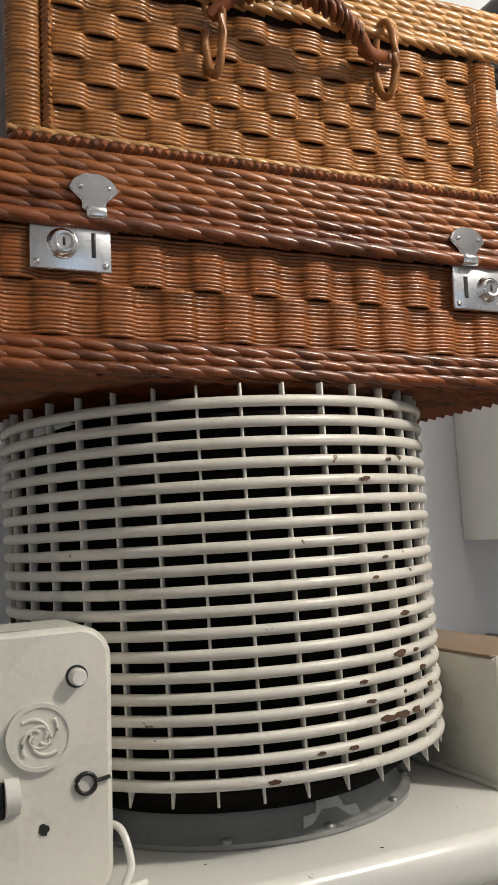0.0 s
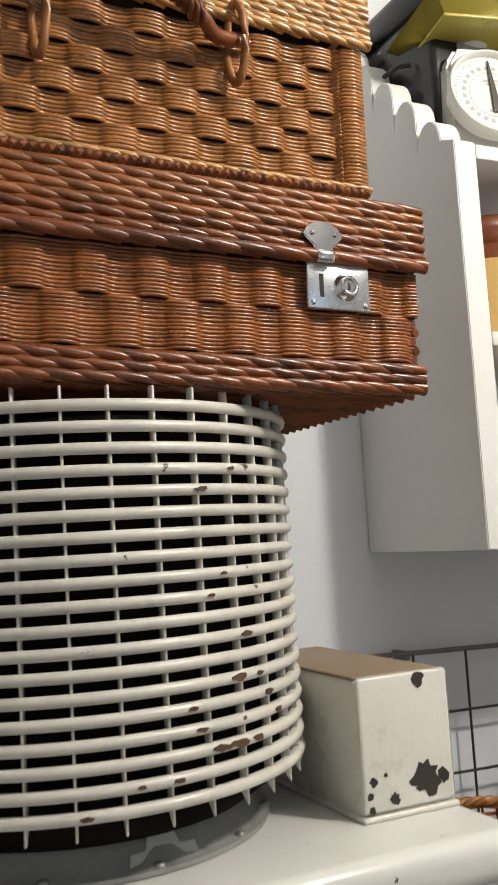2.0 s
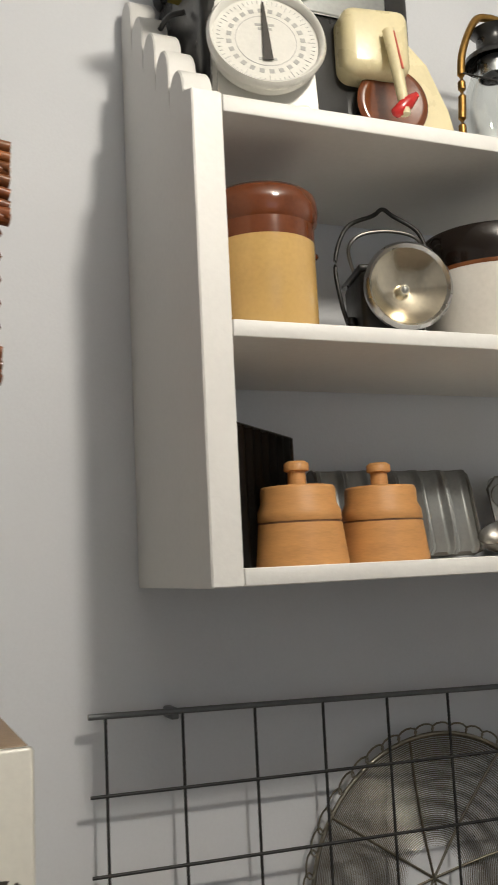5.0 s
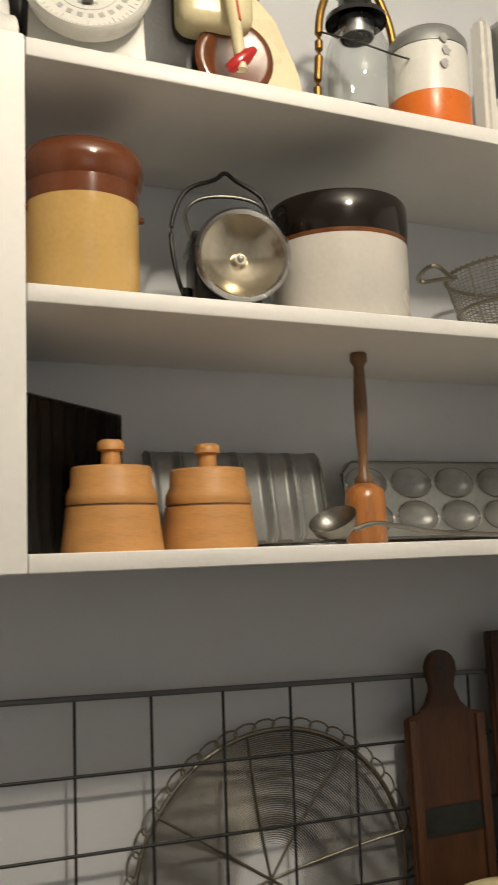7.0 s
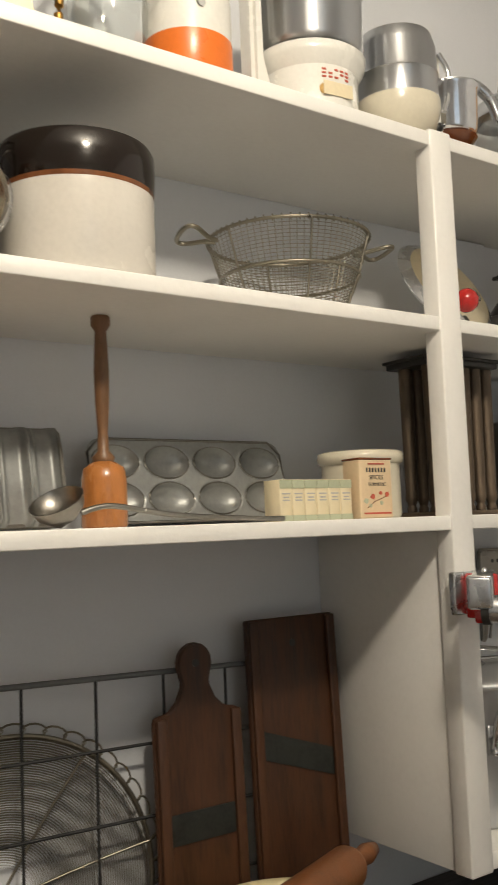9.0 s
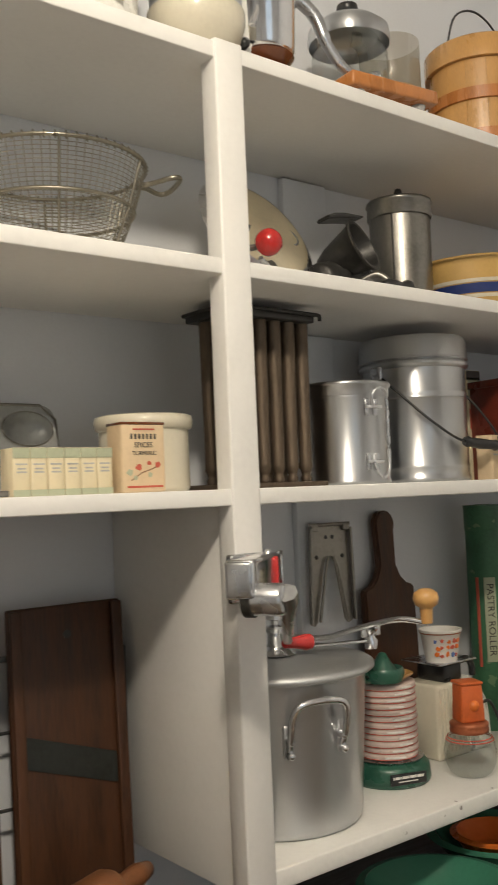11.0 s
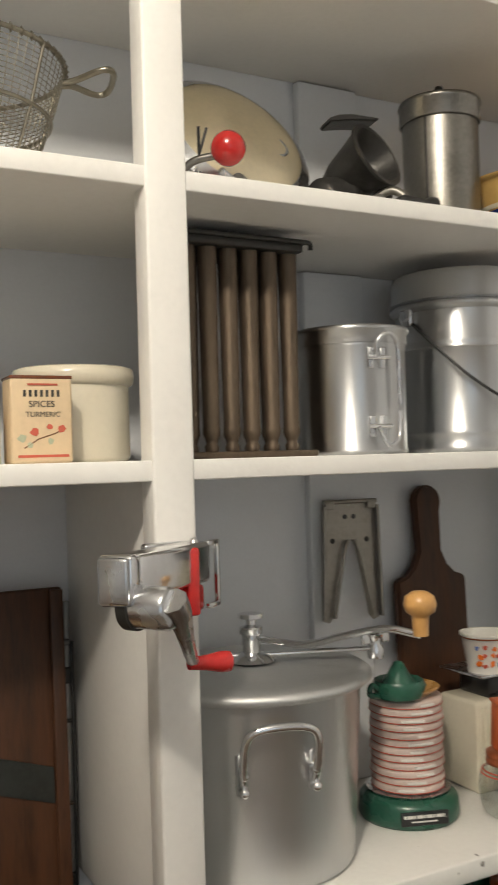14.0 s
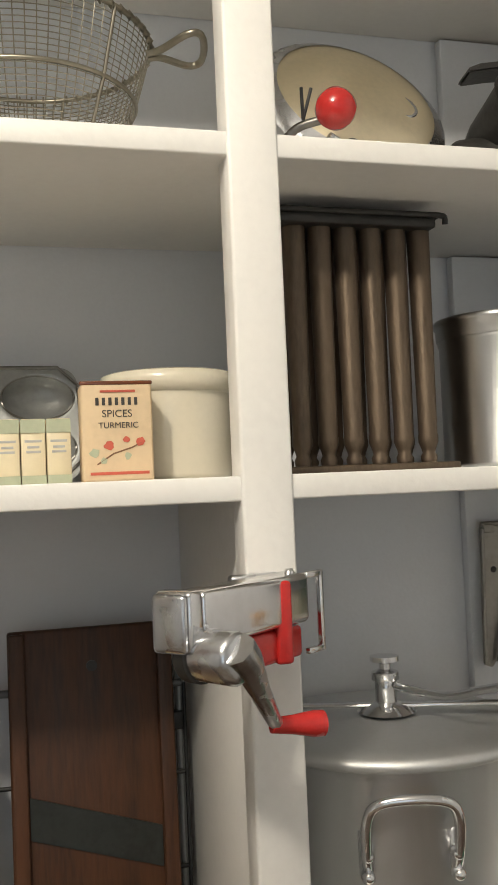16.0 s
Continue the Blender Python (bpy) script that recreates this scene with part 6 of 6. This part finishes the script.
def nut_grinder():
    t = thing("nut_grinder", (2.738, 1.285, S4), "glass jar nut grinder with an orange metal hopper", "grinder")
    part("jar", lathe([(0, 0.003), (0.026, 0), (0.034, 0.006), (0.041, 0.022), (0.0425, 0.038), (0.04, 0.052), (0.033, 0.064), (0.028, 0.07)], 44), GLASS, t, "round clear glass jar")
    for z, rr in ((0.056, 0.0385), (0.06, 0.0362)):
        part("stripe", lathe([(rr, z), (rr + 0.0008, z + 0.0006), (rr - 0.0006, z + 0.002)], 44), REDPRINT, t)
    part("collar", lathe([(0.029, 0.068), (0.0315, 0.069), (0.0318, 0.074), (0.0305, 0.076), (0.0315, 0.079), (0.0315, 0.083), (0.027, 0.086), (0, 0.086)], 36), COPPER, t, "copper-red screw lid")
    q = pose(0, 0, 0, 0, 0, -24)
    hop = box(-0.021, 0.021, -0.019, 0.019, 0.086, 0.146, 0.003)
    for v in hop.verts:
        f = 1.0 - 0.12 * (v.co.z - 0.086) / 0.06
        v.co.x, v.co.y = v.co.x * f, v.co.y * f
    part("hopper", moved(hop, q), ORANGEMETAL, t)
    part("hopper_lid", moved(box(-0.02, 0.02, -0.019, 0.019, 0.145, 0.15, 0.002), q), ORANGEMETAL, t)
    part("gear_cap", lathe([(0, 0.006), (0.006, 0.005), (0.009, 0), (0, 0)], 18, q @ pose(0.002, -0.0175, 0.112, 90)), ORANGEPAINT, t)
    part("crank", tube(smooth_path([(0.018, -0.012, 0.112), (0.034, -0.016, 0.114), (0.046, -0.02, 0.094), (0.056, -0.022, 0.07), (0.068, -0.022, 0.062)]), 0.0026, 8), BLACKPAINT, t)


nut_grinder()


def iron_mill():
    t = thing("cast_iron_mill", (2.838, 1.255, S4), "rusty brown cast-iron hand mill lying on the shelf", "mill", turn=-20)
    part("drum", lathe([(0, -0.018), (0.03, -0.018), (0.034, -0.012), (0.034, 0.012), (0.03, 0.018), (0, 0.018)], 28, pose(0, 0, 0.052, 80)), RUST, t)
    part("hopper", lathe([(0.016, 0), (0.018, 0.03), (0.025, 0.055), (0.02, 0.055), (0, 0.03)], 20, pose(0, 0.004, 0.075)), RUST, t)
    part("foot", prism([(-0.025, 0), (0.02, 0), (0.012, 0.03), (-0.01, 0.03)], -0.01, 0.014, 0.003), RUST, t)
    part("crank", tube(smooth_path([(0.0, -0.022, 0.052), (0.02, -0.026, 0.035), (0.045, -0.026, 0.028)]), 0.005, 8), RUST, t)
    part("handle", tube([(0.042, -0.03, 0.026), (0.05, -0.034, 0.01)], [0.008, 0.006], 10), BROWNGLAZE, t)
    t.scale = (0.78, 0.78, 0.78)


iron_mill()


def appliance():
    t = thing("white_appliance", (2.805, 1.40, S4), "cream ribbed metal kitchen appliance with a steel tray", "appliance")
    part("body", box(-0.055, 0.03, -0.04, 0.04, 0, 0.128, 0.006, 3), CREAMGLAZE, t)
    for k in range(9):
        part("rib", box(-0.05 + k * 0.009, -0.045 + k * 0.009, -0.042, -0.039, 0.012, 0.12, 0.0008), CREAMGLAZE, t)
    shell_part = part("side_shell", prism([(0.031, 0), (0.088, 0), (0.088, 0.03), (0.08, 0.07), (0.066, 0.105), (0.048, 0.128), (0.031, 0.135)], -0.042, 0.04, 0.006), WHITEPAINT, t)
    for k in range(6):
        part("rib", tube(smooth_path([(0.034 + k * 0.004, -0.043, 0.126 - 0.003 * k), (0.048 + k * 0.005, -0.043, 0.08), (0.05 + k * 0.006, -0.043, 0.02)]), 0.0012, 5), WHITEPAINT, shell_part)
    part("motor", box(-0.026, 0.02, -0.036, 0.03, 0.127, 0.16, 0.006), BLACKPAINT, t)
    part("handle", tube(smooth_path([(0.018, -0.03, 0.16), (0.035, -0.035, 0.162), (0.046, -0.035, 0.15), (0.048, -0.035, 0.132)]), 0.006, 8), BLACKPAINT, t)
    part("tray", box(-0.048, 0.05, -0.045, 0.045, 0.16, 0.164, 0.0015), NICKEL, t)
    t = thing("paper_cup", (2.79, 1.38, S4 + 0.164), "small printed cream paper tub on the appliance", "tub")
    part("cup", lathe([(0, 0), (0.027, 0), (0.035, 0.05), (0.0375, 0.0515), (0.0375, 0.0555), (0.034, 0.055), (0.026, 0.003), (0, 0.003)], 36), WHITEPRINT, t)
    rnd = random.Random(12)
    for i in range(15):
        a, z = -62 + (i % 5) * 18 + rnd.uniform(-4, 4), (0.014, 0.026, 0.038)[i // 5] + rnd.uniform(-0.002, 0.002)
        part("print", moved(blob(0, z, rnd.uniform(0.004, 0.0065), -(0.0274 + 0.16 * z), 300 + i, 10, 0.6, 0.001), pose(0, 0, 0, 0, 0, a)), (ORANGEPAINT, REDPRINT, ORANGEPAINT, BLUEPRINT, REDPRINT, ORANGEPAINT, REDPRINT)[i % 7], t)
    part("rim_stripe", lathe([(0.0352, 0.0485), (0.0357, 0.0487), (0.036, 0.0505), (0.0354, 0.0505)], 36), COPPER, t)


appliance()


def wall_opener():
    t = thing("can_opener", (2.2, 1.206, 1.46), "chrome and red wall can opener screwed to the shelf post", "can opener")
    part("mount", box(-0.002, 0.055, -0.012, 0.0, -0.03, 0.03, 0.003), NICKEL, t)
    part("bracket", box(0.02, 0.034, -0.06, -0.01, -0.035, 0.028, 0.003), REDPAINT, t, "red painted bracket")
    m = pose(-0.005, -0.063, 0, 0, 0, 38)
    part("head", moved(box(-0.066, 0.066, -0.016, 0.014, -0.008, 0.031, 0.005, 3), m), CHROME, t)
    part("end_cap", moved(box(-0.083, -0.0675, -0.0175, 0.0155, -0.011, 0.0325, 0.004, 3), m), CHROME, t)
    part("end_plate", moved(box(-0.0874, -0.0832, -0.0155, 0.0135, -0.009, 0.0305, 0.003, 2), m), NICKEL, t)
    for z0, z1 in ((0.026, 0.031), (-0.034, -0.029)):
        part("frame_bar", moved(box(0.066, 0.088, -0.014, -0.009, z0, z1, 0.001), m), CHROME, t)
    part("frame_end", moved(box(0.085, 0.09, -0.014, -0.009, -0.034, 0.031, 0.001), m), CHROME, t)
    part("pivot_screw", lathe([(0, 0.004), (0.003, 0.0035), (0.0042, 0), (0, 0)], 12, m @ pose(0.058, -0.002, 0.031)), CHROME, t)
    part("guard", moved(box(-0.03, 0.06, -0.012, 0.01, -0.034, -0.009, 0.004), m), REDPAINT, t)
    part("gear_drum", lathe([(0, 0.02), (0.015, 0.02), (0.018, 0.015), (0.018, -0.016), (0, -0.016)], 28, pose(-0.04, -0.127, -0.012, 90, 0, 30)), NICKEL, t)
    part("drum_back", lathe([(0, -0.016), (0.02, -0.016), (0.02, -0.026), (0, -0.026)], 28, pose(-0.04, -0.127, -0.012, 90, 0, 30)), DARKTIN, t)
    part("crank", tube([(-0.034, -0.15, -0.004), (-0.026, -0.144, -0.014), (-0.013, -0.126, -0.038), (0.002, -0.106, -0.064), (0.008, -0.102, -0.068)], [0.0125, 0.011, 0.0075, 0.0055, 0.004], 8), NICKEL, t)
    part("crank_knob", lathe([(0, 0), (0.0055, 0.0), (0.0068, 0.016), (0.0095, 0.032), (0.0092, 0.04), (0, 0.042)], 20, pose(0.0, -0.104, -0.067, 0, 95, 6)), REDPAINT, t, "red painted crank grip")


wall_opener()

# ---- wall below the shelf and worktop ----


def wire_grid():
    t = thing("wire_grid_panel", (1.135, 1.482, 0.96), "black wire grid panel fixed on the wall", "wire grid")
    x0, n = 0.0, 10
    part("top_rail", tube([(-0.02, 0, 0.424), (1.075, 0, 0.391)], 0.0042, 8), GREYWIRE, t)
    for i in range(n + 1):
        x = 0.003 + i * 0.1075
        part("upright_wire", tube([(x, 0, 0.4235 - 0.03 * x), (x, 0, 0.0)], 0.0022, 6), BLACKWIRE, t)
    for k in range(1, 5):
        part("cross_wire", tube([(-0.02, -0.003, 0.422 - k * 0.1), (1.075, -0.003, 0.396 - k * 0.1)], 0.0024, 6), BLACKWIRE, t)
    for x in (0.1, 0.95):
        part("wall_clip", box(x - 0.006, x + 0.006, 0.0, 0.0375, 0.412 - 0.03 * x, 0.427 - 0.03 * x, 0.002), GREYWIRE, t)


wire_grid()


def strainer():
    t = thing("wire_strainer", (1.652, 1.5, 1.084), "large round wire strainer hanging on the grid", "strainer")
    R = 0.219
    m = pose(0, -0.006, 0, 90)
    part("rim", moved(tube(ring(R, 0, 72), 0.0035, 8, None, True), m), WIRE, t)
    cur = bmesh.new()
    for k in range(46):
        a = 2 * math.pi * k / 46
        c = Vector(((R + 0.007) * math.cos(a), (R + 0.007) * math.sin(a), 0))
        ex, ey = Vector((math.cos(a), math.sin(a), 0)), Vector((-math.sin(a), math.cos(a), 0))
        tube([c + ex * 0.009 * math.cos(b) + ey * 0.019 * math.sin(b) + Vector((0, 0, 0.003 * math.sin(b))) for b in [i * math.pi / 6 for i in range(12)]], 0.0015, 5, cur, True)
    moved(cur, m)
    tagged(part("scalloped_edge", cur, WIRE, t, "twisted wire loops round the edge"), kind="stuff")
    coil = bmesh.new()
    n = 64
    for k in range(n):
        r = 0.012 + (R - 0.016) * k / (n - 1)
        tube(ring(r, -0.028 * (1 - (r / R) ** 2), 56), 0.00085, 4, coil, True)
    moved(coil, m)
    tagged(part("coil", coil, WIRE, t, "close spiral of thin wire"), kind="stuff")
    for k in range(8):
        a = math.pi * k / 4 + 0.2
        pts = [(r * math.cos(a), r * math.sin(a), -0.028 * (1 - (r / R) ** 2) + 0.002) for r in (0.0, 0.05, 0.1, 0.15, 0.19, R)]
        part("spoke", moved(tube(pts, 0.0022, 6), m), WIRE, t)


strainer()


def slicer_board(at, w, h, label, handle, blade_z, slant):
    t = thing("slaw_cutter", at, label, "slicer board")
    m = pose(0, 0, 0, -2.2)
    if handle:
        b = prism(rounded_board(w, h, 0.022, 0.07, 0.029), -0.006, 0.006, 0.002)
    else:
        b = box(-w, w, -0.006, 0.006, 0, h, 0.003)
    part("board", moved(b, m), WALNUT, t)
    for s in (-1, 1):
        part("side_rail", moved(box(s * (w - 0.009) - 0.008, s * (w - 0.009) + 0.008, -0.013, -0.006, 0.002, h - 0.002, 0.002), m), WALNUT, t)
    z = blade_z
    bl = prism([(-w + 0.018, z + slant), (w - 0.018, z - slant), (w - 0.018, z - slant + 0.042), (-w + 0.018, z + slant + 0.042)], -0.0085, -0.0062, 0.0006)
    part("blade", moved(bl, m), STEELBLADE, t)
    zz = h + 0.07 if handle else h - 0.04
    part("hole", moved(blob(0, zz, 0.006, -0.0063, 77, 14, 0.1), m), BLACKPAINT, t)


slicer_board((1.932, 1.448, TOP), 0.072, 0.371, "dark wooden slaw cutter with a handle and steel blade", True, 0.195, 0.0)
slicer_board((2.112, 1.449, TOP), 0.085, 0.492, "long dark wooden slaw cutter with a slanting blade", False, 0.262, 0.022)

t = thing("cable_strip", (2.208, 1.49, TOP), "grey metal upright strip beside the boards", "strip")
part("strip", tube([(0, 0, 0), (0.001, 0, 0.47)], 0.005, 8), GREYMETAL, t)
for z in (0.12, 0.37):
    part("clip", box(-0.01, 0.007, -0.008, 0.006, z, z + 0.02, 0.002), BLACKPAINT, t)


bowl((1.965, 1.3, TOP), 0.128, 0.128, 0.07, (CREAMPAINT, []), "large pale yellow glazed mixing bowl on the worktop")


def rolling_pin():
    t = thing("rolling_pin", (1.95, 1.262, TOP), "brown wooden rolling pin propped on the bowl", "rolling pin")
    m = pose(0.0, 0.0, 0.157, 0, 90, 22)
    part("roller", lathe([(0, -0.15), (0.026, -0.15), (0.03, -0.14), (0.03, 0.14), (0.026, 0.15), (0, 0.15)], 28, m), PINWOOD, t)
    for s in (-1, 1):
        part("handle", lathe([(0, 0.15), (0.009, 0.15), (0.012, 0.17), (0.015, 0.2), (0.01, 0.225), (0, 0.228)], 18, m @ pose(0, 0, 0, 0 if s > 0 else 180)), PINWOOD, t)


rolling_pin()


def round_basket():
    t = thing("wicker_bowl", (1.16, 1.2, TOP), "round tan wicker basket on the worktop", "basket")
    n = 60
    rim = bmesh.new()
    for s in range(3):
        tube([((0.1 + 0.004 * math.cos(i * 0.9 + s * 2.1)) * math.cos(2 * math.pi * i / 90), (0.1 + 0.004 * math.cos(i * 0.9 + s * 2.1)) * math.sin(2 * math.pi * i / 90), 0.262 + 0.004 * math.sin(i * 0.9 + s * 2.1)) for i in range(90)], 0.0045, 6, rim, True)
    part("rim", rim, WICKER_TAN, t)
    wv = bmesh.new()
    for k in range(26):
        z = 0.005 + k * 0.01
        r = 0.09 + 0.009 * (z / 0.265)
        tube([((r + 0.003 * math.cos(i * math.pi / 2 + k * math.pi)) * math.cos(2 * math.pi * i / n), (r + 0.003 * math.cos(i * math.pi / 2 + k * math.pi)) * math.sin(2 * math.pi * i / n), z) for i in range(n)], 0.0028, 5, wv, True)
    tagged(part("weave", wv, WICKER_MID, t), kind="stuff")
    for k in range(30):
        a = 2 * math.pi * k / 30
        part("stake", tube([(0.09 * math.cos(a), 0.09 * math.sin(a), 0), (0.1 * math.cos(a), 0.1 * math.sin(a), 0.266)], 0.002, 5), WICKER_DARK, t)
    # Bottom disc reuses the willow brown darkened for gap shade.
    part("bottom", lathe([(0, 0), (0.09, 0), (0.09, 0.006), (0, 0.006)], 30), WICKER_SHADE, t)


round_basket()

bowl((2.57, 1.22, TOP), 0.115, 0.055, 0.055, (JADE, []), "green glazed mixing bowl on the worktop")
bowl((2.81, 1.3, TOP), 0.11, 0.05, 0.05, (JADE, []), "jade green mixing bowl on the worktop")
bowl((2.81, 1.3, TOP + 0.013), 0.072, 0.036, 0.038, (ORANGEPAINT, []), "orange bowl nested in a green bowl")


def pie_tins():
    for x, y, r, mm, lab in ((3.0, 1.165, 0.09, TIN, "round grey tin pie dish on the worktop"), (3.13, 1.385, 0.125, DARKTIN, "wide dark metal pan on the worktop")):
        t = thing("pie_tin", (x, y, TOP), lab, "pie tin")
        part("dish", lathe([(0, 0), (r * 0.72, 0), (r * 0.75, 0.003), (r * 0.94, 0.04), (r * 1.03, 0.042), (r * 1.03, 0.045), (r * 0.93, 0.044), (r * 0.73, 0.006), (0, 0.003)], 48), mm, t)
        part("rolled_rim", tube(ring(r * 1.03, 0.0435, 48), 0.0022, 6, None, True), mm, t)


pie_tins()
